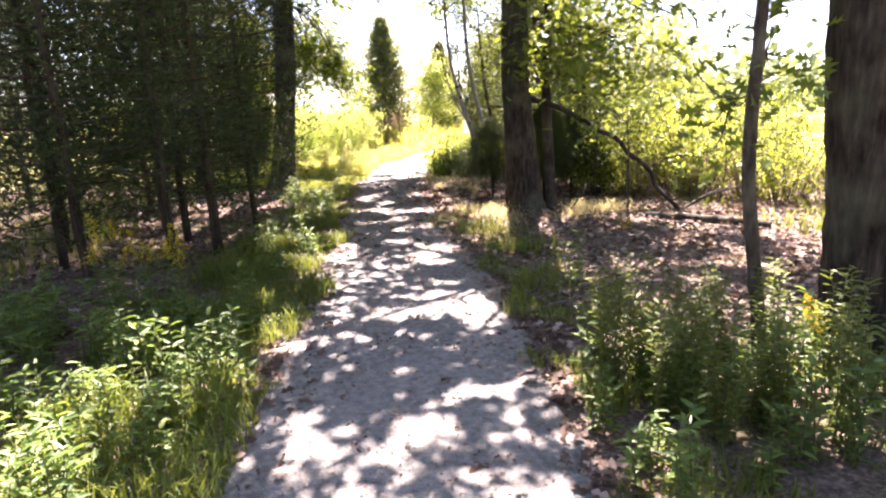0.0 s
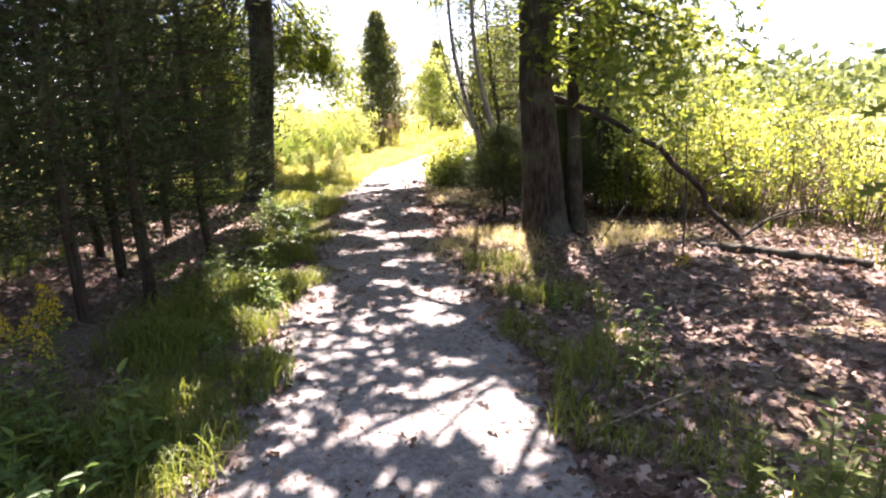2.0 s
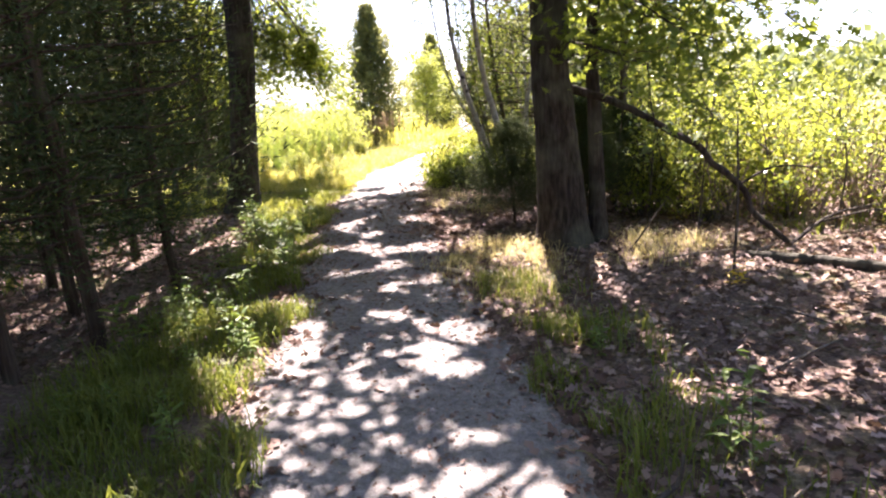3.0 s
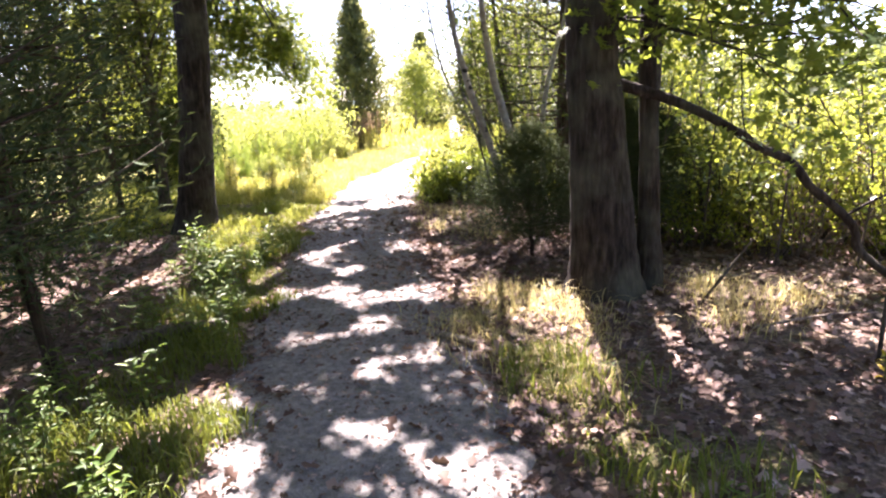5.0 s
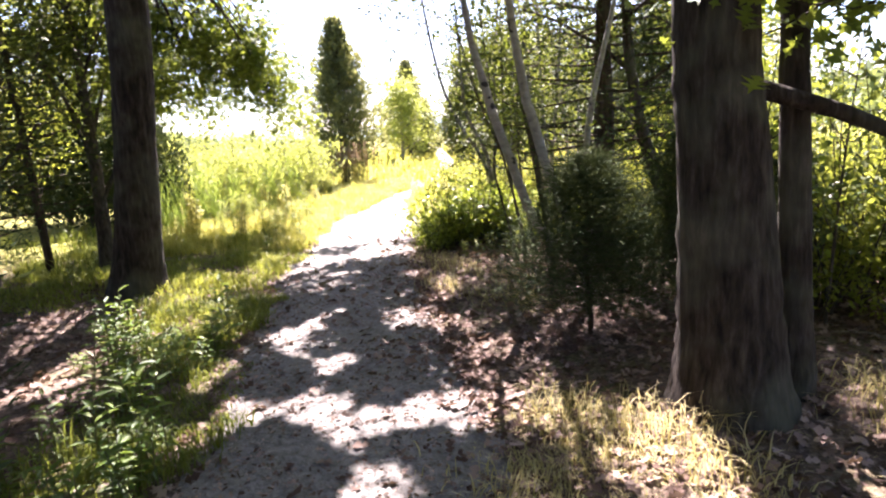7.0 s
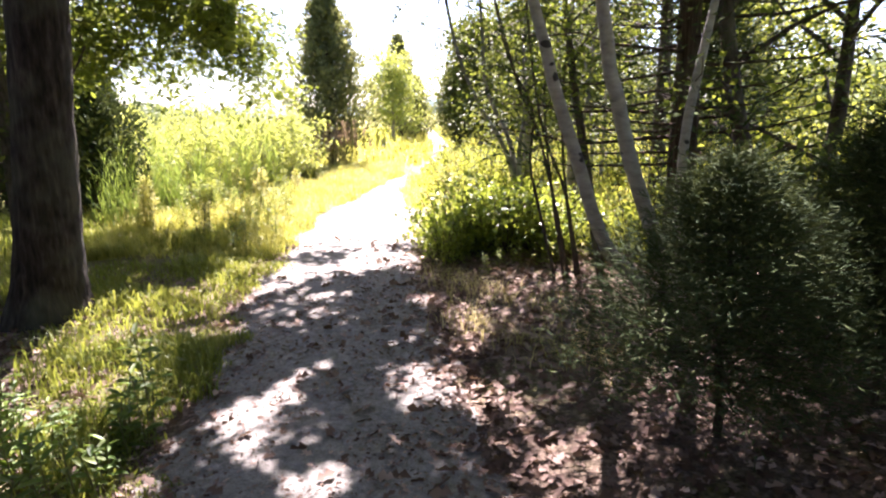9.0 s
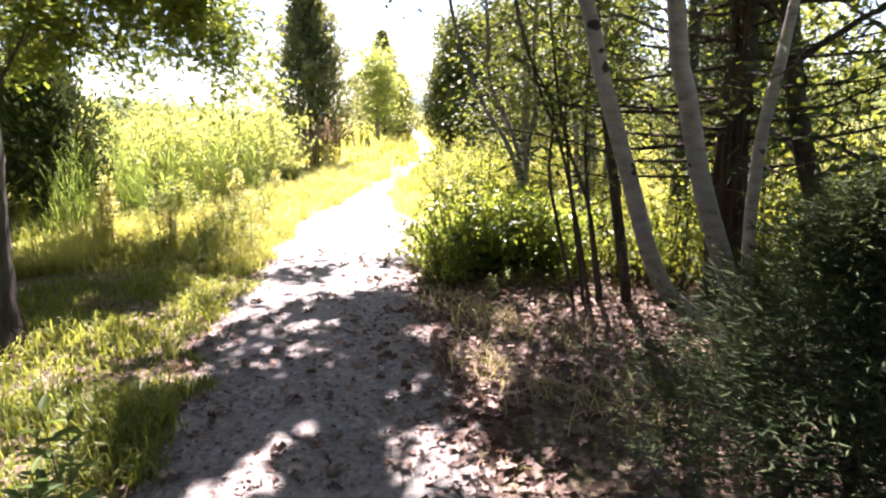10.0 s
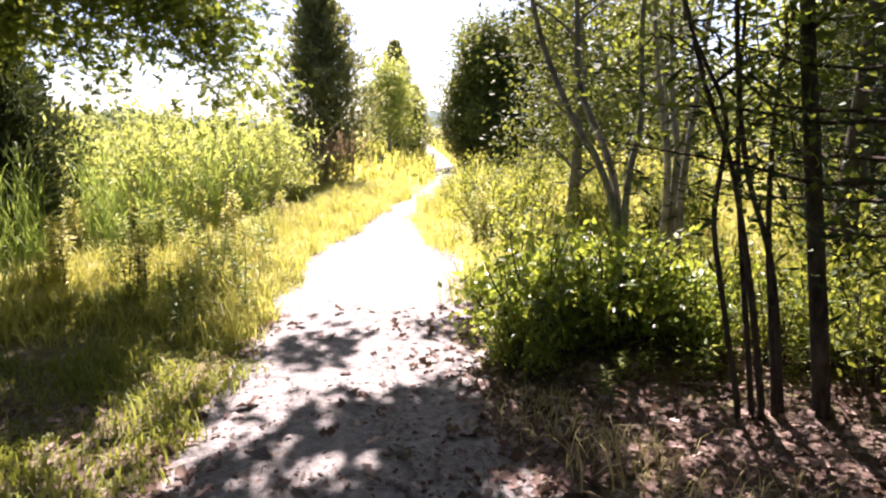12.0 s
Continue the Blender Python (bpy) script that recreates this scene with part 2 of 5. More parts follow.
def blades(name, P, H, rng, mat, width=0.006, lean=0.5, wind=(0.0, 0.0)):
    """Grass blades: each two quads and a tip, bending over."""
    n = len(P)
    a = rng.uniform(0, 2 * np.pi, n)
    out = np.stack([np.cos(a), np.sin(a), np.zeros(n)], 1)
    b = rng.uniform(0, 2 * np.pi, n)
    side = np.stack([np.cos(b), np.sin(b), np.zeros(n)], 1)
    k = rng.uniform(0.1, 1.0, n)[:, None] * lean
    H = H[:, None]
    w = width * rng.uniform(0.6, 1.4, n)[:, None]
    up = np.array([0, 0, 1.0])
    out = out + np.array([wind[0], wind[1], 0])
    m1 = P + H * (0.5 * up + 0.18 * k * out)
    m2 = P + H * ((0.85 - 0.2 * k) * up + 0.55 * k * out)
    tip = P + H * ((1.0 - 0.45 * k) * up + 1.0 * k * out)
    V = np.stack([P - side * w, P + side * w, m1 - side * w * 0.9, m1 + side * w * 0.9, m2 - side * w * 0.55, m2 + side * w * 0.55, tip], 1)
    off = (np.arange(n) * 7)[:, None, None]
    q = np.array([(0, 1, 3, 2), (2, 3, 5, 4)])
    return np_mesh(name, V.reshape(-1, 3), [(q[None] + off).reshape(-1, 4), (np.array([[(4, 5, 6)]]) + off).reshape(-1, 3)], mat)


def tubes(name, lines, mat, sides=8, rough=0.0, seed=0):
    """Round limbs along lines of (points, radii), in one mesh."""
    rng = np.random.default_rng(seed)
    VV, FF, base = [], [], 0
    for pts, rad in lines:
        pts = np.asarray(pts, dtype=float)
        n = len(pts)
        t = unit(np.gradient(pts, axis=0))
        ref = np.array([1.0, 0, 0]) if abs(t[:, 2]).mean() > 0.6 else np.array([0, 0, 1.0])
        s = unit(np.cross(t, ref))
        u = np.cross(s, t)
        k = sides if max(rad) > 0.02 else max(4, sides // 2)
        a = np.arange(k) * 2 * np.pi / k
        r = np.asarray(rad, dtype=float)[:, None] * (1 + rough * rng.normal(0, 1, (n, k)))
        ring = pts[:, None] + r[..., None] * (np.cos(a)[None, :, None] * s[:, None] + np.sin(a)[None, :, None] * u[:, None])
        VV.append(ring.reshape(-1, 3))
        i, j = np.meshgrid(np.arange(n - 1), np.arange(k), indexing="ij")
        jn = (j + 1) % k
        FF.append(np.stack([i * k + j, i * k + jn, (i + 1) * k + jn, (i + 1) * k + j], -1).reshape(-1, 4) + base)
        base += n * k
    return smooth(np_mesh(name, np.concatenate(VV), [np.concatenate(FF)], mat))


def curve_pts(a, b, sag, n, rng, wobble=0.03):
    """A wavering line from a to b that rises or sags in its middle."""
    a, b = np.asarray(a, float), np.asarray(b, float)
    t = np.linspace(0, 1, n)[:, None]
    p = a + (b - a) * t + np.array([0, 0, 1.0]) * sag * 4 * t * (1 - t)
    d = np.linalg.norm(b - a) * wobble
    w = np.cumsum(rng.normal(0, d, (n, 3)), 0) * t * 0.7
    return p + w - w[-1] * t * 0.5


def spline(points, n):
    """Smooth line through points (Catmull-Rom)."""
    p = np.asarray(points, float)
    p = np.vstack([2 * p[0] - p[1], p, 2 * p[-1] - p[-2]])
    out = []
    m = len(p) - 3
    for x in np.linspace(0, m - 1e-6, n):
        i, t = int(x), x - int(x)
        a, b, c, d = p[i:i + 4]
        out.append(0.5 * (2 * b + (c - a) * t + (2 * a - 5 * b + 4 * c - d) * t * t + (3 * b - a - 3 * c + d) * t ** 3))
    return np.array(out)


# ---- the setting ----
EDGES = np.array([(-8, -1.0, 0.6), (2, -1.05, 0.56), (3, -1.05, 0.58), (5, -1.15, 0.47), (7, -1.36, 0.16), (9, -1.52, -0.06), (11, -1.74, -0.24),
                  (13, -1.82, -0.3), (14, -1.74, -0.26), (15.2, -1.76, -0.1), (16.2, -1.72, 0.08), (17, -1.5, -0.26), (18.5, -1.1, -0.36),
                  (20.4, -0.76, -0.2), (21.5, -0.35, 0.12), (23.5, 0.15, 0.65), (26, 0.72, 1.35), (30, 1.1, 1.85), (40, 1.6, 2.4), (70, 3.0, 3.8)])


def left_edge(y):
    return np.interp(y, EDGES[:, 0], EDGES[:, 1])


def right_edge(y):
    return np.interp(y, EDGES[:, 0], EDGES[:, 2])


def hill(x, y):
    """The ground's height: flat along the path, gently uneven beside it."""
    off = np.maximum(np.maximum(left_edge(y) - x, x - right_edge(y)), 0)
    k = np.clip(off / 1.2, 0, 1)
    return k * (0.025 * np.sin(1.7 * x + 0.6) * np.cos(1.3 * y) + 0.018 * np.sin(3.1 * x - 2.3 * y) + 0.02)


def build_ground():
    far = np.array([1.5, 4, 9, 18, 35, 70, 150, 400, 1200])
    xs = np.concatenate([-12 - far[::-1], np.arange(-12, 12.01, 0.2), 12 + far])
    ys = np.concatenate([-8 - far[::-1], np.arange(-8, 34.01, 0.2), 34 + far])
    X, Y = np.meshgrid(xs, ys)
    Z = hill(X, Y)
    n, m = X.shape
    i, j = np.meshgrid(np.arange(n - 1), np.arange(m - 1), indexing="ij")
    F = np.stack([i * m + j, i * m + j + 1, (i + 1) * m + j + 1, (i + 1) * m + j], -1).reshape(-1, 4)
    me = smooth(np_mesh("ground", np.stack([X, Y, Z], -1).reshape(-1, 3), [F], ground_material()))
    tagged(new("ground", me), "brown forest floor running out into a dry meadow", "ground", kind="structure")


def build_path():
    rng = np.random.default_rng(3)
    ys = np.concatenate([np.arange(-8, 24, 0.06), np.arange(24, 70, 0.4)])
    across = np.linspace(-0.12, 1.12, 33)
    V = []
    for y in ys:
        l, r = left_edge(y), right_edge(y)
        l += 0.13 * noise.noise((0.0, y * 1.7, 0)) + 0.08 * noise.noise((3.0, y * 6, 0))
        r += 0.14 * noise.noise((9.0, y * 1.7, 0)) + 0.08 * noise.noise((5.0, y * 6, 0))
        for a in across:
            x = l + (r - l) * a
            edge = min(a, 1 - a)
            z = 0.012 * min(1.0, edge / 0.12) if edge > 0 else edge * 0.25
            z += 0.004 * noise.noise((x * 5, y * 5, 1)) + 0.003 * noise.noise((x * 17, y * 17, 4))
            V.append((x, y, z))
    n, m = len(ys), len(across)
    i, j = np.meshgrid(np.arange(n - 1), np.arange(m - 1), indexing="ij")
    F = np.stack([i * m + j, i * m + j + 1, (i + 1) * m + j + 1, (i + 1) * m + j], -1).reshape(-1, 4)
    me = smooth(np_mesh("path", np.array(V), [F], path_material()))
    tagged(new("path", me), "trodden grey stone-dust footpath dappled with leaf shade", "footpath", kind="structure")


build_ground()
build_path()


# ---- trees ----
def leaf_clumps(rng, centres, per, spread, droop=0.35):
    P = np.repeat(centres, per, 0) + rng.normal(0, 1, (len(centres) * per, 3)) * spread * np.array([1, 1, 0.75])
    n = len(P)
    D = rng.normal(0, 1, (n, 3))
    D[:, 2] = D[:, 2] * 0.5 - droop
    N = rng.normal(0, 0.55, (n, 3)) + np.array([0, 0, 1.0])
    return P, D, N


def sun_patch_gap(P, rng):
    """Openings cut through a crown along the sun's rays to shape the sun patches below: wide ones and small ones."""
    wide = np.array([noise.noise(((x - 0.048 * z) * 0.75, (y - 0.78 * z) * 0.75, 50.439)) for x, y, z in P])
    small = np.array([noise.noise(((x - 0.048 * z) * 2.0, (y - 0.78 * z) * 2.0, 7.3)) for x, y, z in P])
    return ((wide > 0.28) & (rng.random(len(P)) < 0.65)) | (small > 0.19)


def broadleaf(name, label, trunk, radii, limbs, leaf, leaf_len, per, spread, bark, mat, seed, width=0.6, twigs=6, flare=0.35, stems=(), twig_len=0.7, droop=0.35, category="tree", inner=4, thin=1.0):
    """A tree: trunk line and radii, limbs as (place along the trunk, end, radius, rise), leaves in clumps along the twigs.
    stems: further trunks, as (points, radii)."""
    rng = np.random.default_rng(seed)
    base = np.array(trunk[0], float)
    top = new(name)
    top.location = base
    tagged(top, label, category)
    line = spline(np.array(trunk, float) - base, 40)
    rad = np.interp(np.linspace(0, 1, 40), np.linspace(0, 1, len(radii)), radii)
    rad = rad * (1 + flare * np.exp(-line[:, 2] / 0.18))
    line[0, 2] -= 0.06
    part("trunk", tubes("trunk", [(line, rad)], bark, 20, 0.022, seed), top)
    for pts, rr in stems:
        sl = spline(np.array(pts, float) - base, 26)
        sl[0, 2] -= 0.05
        part("stem", tubes("stem", [(sl, np.interp(np.linspace(0, 1, 26), np.linspace(0, 1, len(rr)), rr))], bark, 12, 0.03, seed + 5), top)
    wood, fine, centres = [], [], []
    for at, end, r, rise in limbs:
        a = line[int(np.argmin(np.abs(line[:, 2] - at * line[-1, 2])))]
        b = np.array(end, float) - base
        pts = curve_pts(a, b, rise, 12, rng, 0.02)
        wood.append((pts, np.linspace(r, r * 0.25, 12)))
        for k in range(twigs):
            s = pts[rng.integers(inner, 12)]
            d = rng.normal(0, 1, 3) * np.array([1, 1, 0.6])
            d = d / np.linalg.norm(d) * rng.uniform(0.4, 1.2) * twig_len
            e = s + d
            tw = curve_pts(s, e, -0.06, 6, rng, 0.04)
            fine.append((tw, np.linspace(max(0.006, r * 0.25), 0.003, 6)))
            centres += [tw[3], tw[5]]
        centres.append(pts[-1])
    for w in wood:
        part("limb", tubes("limb", [w], bark, 8, 0.03, seed + 1), top)
    tagged(part("branchwork", tubes("branchwork", fine, bark, 8, 0.03, seed + 1), top), kind="stuff")
    P, D, N = leaf_clumps(rng, np.array(centres), per, spread, droop)
    keep = np.ones(len(P), dtype=bool)
    if leaf is LOBED:
        keep = (P[:, 2] < 3.9) | (rng.random(len(P)) < 0.85)
        keep &= (P[:, 2] < 2.75) | ~sun_patch_gap(P + base, rng)
        keep &= (P[:, 2] > 3.0) | (rng.random(len(P)) < thin)
    P, D, N = P[keep], D[keep], N[keep]
    high = P[:, 2] > (3.9 if leaf is LOBED else 99)
    if not high.all():
        part("crown", leaf_cloud("crown", P[~high], D[~high], N[~high], leaf_len * rng.uniform(0.6, 1.2, int((~high).sum())), width, leaf, mat), top)
    if high.any():
        part("upper_crown", leaf_cloud("upper_crown", P[high], D[high], N[high], 1.32 * leaf_len * rng.uniform(0.6, 1.2, int(high.sum())), 0.62, SIMPLE, mat), top)
    return top


def ring_limbs(rng, axis, low, high, n, reach, at0=0.3, at1=0.95, r=0.05, rise=0.25, squash=1.0, up=0.5):
    """Limbs all round a trunk line axis(z), between two heights."""
    out = []
    for i in range(n):
        f = (i + rng.uniform(0, 1)) / n
        a = i * 2.4 + rng.uniform(-0.3, 0.3)
        d = reach * rng.uniform(0.65, 1.1) * (1 - 0.55 * f ** 2)
        z = low + (high - low) * f
        x, y = axis
        out.append((at0 + (at1 - at0) * f, (x + d * math.cos(a) * squash, y + d * math.sin(a), z + up * d * rng.uniform(0.2, 0.6)), r * (1.1 - 0.6 * f), rise * rng.uniform(0.3, 1)))
    return out


def cedar(name, label, height, reach, low, n_branch, per, seed, leaf_len=0.05, column=0.0, trunk_r=0.07, mat=None, bark=None, tree=True, rise=0.3):
    """A juniper: straight trunk, whorls of boughs, sprays of needles. column: how upright its boughs stand."""
    rng = np.random.default_rng(seed)
    mat, bark = mat or CEDAR_LEAF, bark or CEDAR_BARK
    top = new(name)
    tagged(top, label, "tree")
    z = np.linspace(-0.05, height * 0.97, 24)
    line = np.stack([np.cumsum(rng.normal(0, 0.008, 24)), np.cumsum(rng.normal(0, 0.008, 24)), z], 1)
    part("trunk", tubes("trunk", [(line, trunk_r * (1 - 0.85 * (z / height).clip(0, 1)))], bark, 10, 0.04, seed), top)
    wood, P, D = [], [], []
    for i in range(n_branch):
        f = (i + rng.uniform(0, 1)) / n_branch
        zz = low + (height - low) * f
        prof = (1 - f) ** (0.95 if column else 0.7) * (0.75 + 0.25 * min(1.0, f * 6))
        d = reach * prof * rng.uniform(0.6, 1.1) + 0.05
        a = i * 2.399 + rng.uniform(-0.4, 0.4)
        s = np.array([0, 0, zz]) + line[min(23, int(zz / height * 23))] * np.array([1, 1, 0])
        e = s + np.array([d * math.cos(a), d * math.sin(a), d * (rise + column * 2.2) + rng.normal(0, 0.05)])
        pts = curve_pts(s, e, -0.05 * d, 7, rng, 0.05)
        wood.append((pts, np.linspace(0.008 * d + 0.003, 0.002, 7)))
        t = rng.uniform(0.15, 1.05, per)
        c = np.stack([np.interp(t, np.linspace(0, 1, 7), pts[:, k]) for k in range(3)], 1)
        sp = (0.05 + 0.13 * d * (1.15 - t))[:, None]
        P.append(c + rng.normal(0, 1, (per, 3)) * sp * (1 if column else 1.35 if height > 3 else 1.25))
        dd = (e - s) / np.linalg.norm(e - s) + rng.normal(0, 0.6, (per, 3)) + np.array([0, 0, 0.25 + column])
        D.append(dd)
    tagged(part("branchwork", tubes("branchwork", wood, bark, 6, 0.0, seed), top), kind="stuff")
    P, D = np.concatenate(P), np.concatenate(D)
    N = rng.normal(0, 1, P.shape)
    part("foliage", leaf_cloud("foliage", P, D, N, leaf_len * rng.uniform(0.6, 1.5, len(P)), 0.32 if column else 0.2 if leaf_len >= 0.05 else 0.13, SIMPLE, mat), top)
    return top


def at(x, y, turn=0, s=1.0, sz=None, z=None):
    """A pose on the ground with a turn and a scale."""
    z = float(hill(np.array(x, float), np.array(y, float))) if z is None else z
    return pose(x, y, z, 0, 0, turn) @ Matrix.Diagonal((s, s, sz or s, 1))


R = np.random.default_rng(11)

# the oak beside the path, with a second stem
oak_limbs = ring_limbs(R, (1.2, 8.6), 4.2, 8.4, 8, 3.4, 0.5, 0.95, 0.06, 0.3)
oak_limbs += [(0.36, (-0.2, 9.8, 3.5), 0.035, 0.2), (0.45, (3.0, 10.4, 3.8), 0.03, 0.3), (0.36, (2.6, 7.5, 2.45), 0.03, 0.15), (0.36, (2.5, 6.7, 2.45), 0.03, 0.2),
              (0.35, (3.1, 8.2, 2.5), 0.03, 0.2), (0.38, (3.6, 9.6, 2.7), 0.035, 0.2), (0.3, (2.35, 7.9, 1.95), 0.02, 0.1),
              (0.45, (-1.0, 7.6, 4.8), 0.045, 0.3), (0.4, (3.2, 11.0, 3.1), 0.035, 0.2), (0.38, (2.2, 10.2, 2.9), 0.03, 0.2), (0.38, (2.4, 9.9, 2.5), 0.02, 0.2),
              (0.4, (4.2, 8.4, 3.0), 0.035, 0.3), (0.5, (-0.6, 12.8, 5.2), 0.035, 0.4), (0.45, (-1.6, 12.0, 5.2), 0.045, 0.4), (0.42, (2.6, 12.0, 3.6), 0.03, 0.3),
              (0.4, (2.9, 7.2, 3.2), 0.03, 0.2), (0.45, (-0.4, 6.2, 5.0), 0.04, 0.3), (0.44, (3.8, 6.8, 4.0), 0.04, 0.3), (0.5, (2.6, 5.6, 4.6), 0.03, 0.3), (0.55, (4.4, 8.0, 5.2), 0.03, 0.3), (0.5, (3.4, 9.8, 5.0), 0.03, 0.3), (0.55, (2.4, 7.6, 5.6), 0.03, 0.3), (0.3, (1.9, 7.3, 1.9), 0.012, 0.1), (0.3, (2.6, 7.4, 2.0), 0.012, 0.1), (0.32, (2.2, 7.6, 2.15), 0.012, 0.1), (0.31, (3.0, 7.8, 1.9), 0.012, 0.1), (0.3, (1.75, 7.6, 2.1), 0.012, 0.1), (0.37, (1.9, 9.6, 2.3), 0.02, 0.1),
              (0.24, (2.1, 7.7, 1.55), 0.012, 0.1), (0.24, (1.85, 7.8, 1.65), 0.012, 0.1), (0.25, (2.4, 7.9, 1.7), 0.012, 0.1)]
# Unseen high limbs, added to cast shade on the path and the litter.
for i in range(3):
    y = 5.4 + 3.4 * R.random()
    oak_limbs.append((0.42 + 0.01 * (i % 8), (-1.9 + (2.1 if y > 9.0 else 3.0) * R.random(), y, 3.3 + 1.4 * R.random()), 0.022, 0.2))
oak_limbs += [(0.55, (x, y, z), 0.025, 0.3) for x, y, z in ((-0.4, 8.4, 5.0), (0.1, 8.9, 5.2), (0.6, 9.4, 5.1), (-0.2, 9.8, 5.3), (0.4, 10.2, 5.4), (0.8, 8.3, 4.9), (0.3, 11.4, 5.0), (-0.1, 11.7, 5.2))]
for i in range(4):
    oak_limbs.append((0.44 + 0.01 * (i % 6), (1.9 + 2.6 * R.random(), 5.6 + 3.8 * R.random(), 3.1 + 1.6 * R.random()), 0.022, 0.2))
broadleaf("oak_tree", "large oak with dark furrowed bark and a second slimmer stem",
          [(1.2, 8.58, 0), (1.17, 8.57, 0.6), (1.11, 8.57, 1.4), (1.08, 8.6, 2.1), (1.1, 8.62, 5.5), (1.2, 8.6, 8.4)], [0.25, 0.235, 0.195, 0.185, 0.14, 0.04], oak_limbs,
          LOBED, 0.13, 26, 0.18, OAK_BARK, OAK_LEAF, 21, 0.8, 7, thin=0.45,
          stems=[([(1.58, 8.66, 0), (1.57, 8.66, 0.5), (1.54, 8.68, 1.4), (1.53, 8.7, 2.1), (1.7, 8.9, 5.0)], [0.12, 0.085, 0.068, 0.064, 0.04])])

# the oak on the other side, whose low limbs reach over the meadow's edge
left_limbs = ring_limbs(R, (-2.9, 12.1), 4.6, 9.2, 10, 3.8, 0.5, 0.95, 0.07, 0.3)
left_limbs += [(0.36, (-4.2, 14.8, 3.0), 0.03, 0.25), (0.38, (-3.6, 15.2, 2.9), 0.03, 0.25), (0.4, (-3.3, 15.4, 3.3), 0.03, 0.25), (0.36, (-4.8, 14.4, 2.9), 0.03, 0.25),
               (0.45, (-0.8, 13.6, 4.7), 0.045, 0.4), (0.4, (-5.6, 12.8, 3.1), 0.04, 0.4), (0.48, (-2.6, 9.6, 4.8), 0.04, 0.4), (0.4, (-4.4, 16.2, 2.6), 0.03, 0.35),
               (0.5, (-0.9, 16.4, 5.0), 0.04, 0.5), (0.52, (0.0, 15.2, 5.2), 0.04, 0.5), (0.5, (-3.8, 17.0, 4.6), 0.04, 0.5),
               (0.48, (-1.3, 11.0, 4.8), 0.04, 0.3), (0.4, (-4.0, 13.4, 2.7), 0.03, 0.3), (0.42, (-5.4, 15.6, 3.4), 0.04, 0.5), (0.55, (0.1, 17.0, 5.6), 0.04, 0.5), (0.5, (-1.6, 17.8, 5.2), 0.035, 0.5), (0.55, (0.5, 13.5, 5.6), 0.04, 0.5),
               (0.4, (-5.2, 17.0, 2.5), 0.03, 0.35), (0.38, (-6.2, 15.6, 2.8), 0.035, 0.5)]
# Limbs mostly above the view, placed to shade the path near the meadow.
for i in range(14):
    f = R.random()
    end = (-1.1 + 1.7 * R.random(), 13.0 + 4.6 * f, 3.75 + 1.6 * R.random())
    if i % 4 != 1:
        left_limbs.append((0.5 + 0.02 * (i % 8), end, 0.025, 0.3))
for x, y, z in ((-2.4, 16.4, 2.0), (-3.0, 16.3, 2.1), (-3.8, 16.6, 2.1), (-4.4, 16.0, 2.2), (-2.8, 16.8, 2.5), (-3.4, 15.8, 2.5), (-2.3, 16.2, 2.7), (-4.9, 16.0, 2.0), (-5.6, 16.3, 1.9), (-4.2, 15.2, 2.4), (-5.0, 15.0, 2.3), (-2.5, 17.2, 2.1), (-4.6, 14.2, 2.6), (-5.4, 14.6, 2.8), (-5.9, 15.2, 2.4), (-3.9, 15.9, 2.9), (-4.8, 15.6, 3.1), (-2.9, 15.6, 2.7), (-3.5, 16.4, 2.5), (-3.1, 17.0, 2.9), (-4.3, 16.6, 2.6), (-2.6, 16.5, 3.0), (-2.3, 16.0, 1.95), (-2.15, 15.6, 2.2), (-3.7, 16.0, 2.25), (-4.1, 15.8, 2.4), (-3.9, 16.3, 2.1), (-4.5, 16.2, 2.2), (-3.2, 16.1, 2.35)):
    left_limbs.append((0.38, (x, y, z), 0.02, 0.45))
# Unseen high limbs, each aimed to shade a spot of path or verge.
left_limbs += [(0.55, p, 0.028, 0.3) for p in ((-2.2, 6.4, 4.9), (-1.7, 6.0, 4.8), (-2.6, 6.0, 5.0), (-0.9, 11.8, 4.8), (-0.7, 12.7, 5.0), (-0.2, 13.2, 5.1), (-1.2, 13.3, 5.2), (0.0, 12.3, 5.3), (-0.4, 13.8, 5.6), (-0.1, 15.2, 4.9), (-0.5, 16.0, 4.8), (-1.0, 16.4, 4.9), (0.1, 16.3, 5.0), (-1.8, 12.9, 5.0), (-3.5, 13.8, 5.3), (-3.9, 13.2, 5.0), (-2.5, 14.6, 4.8))]
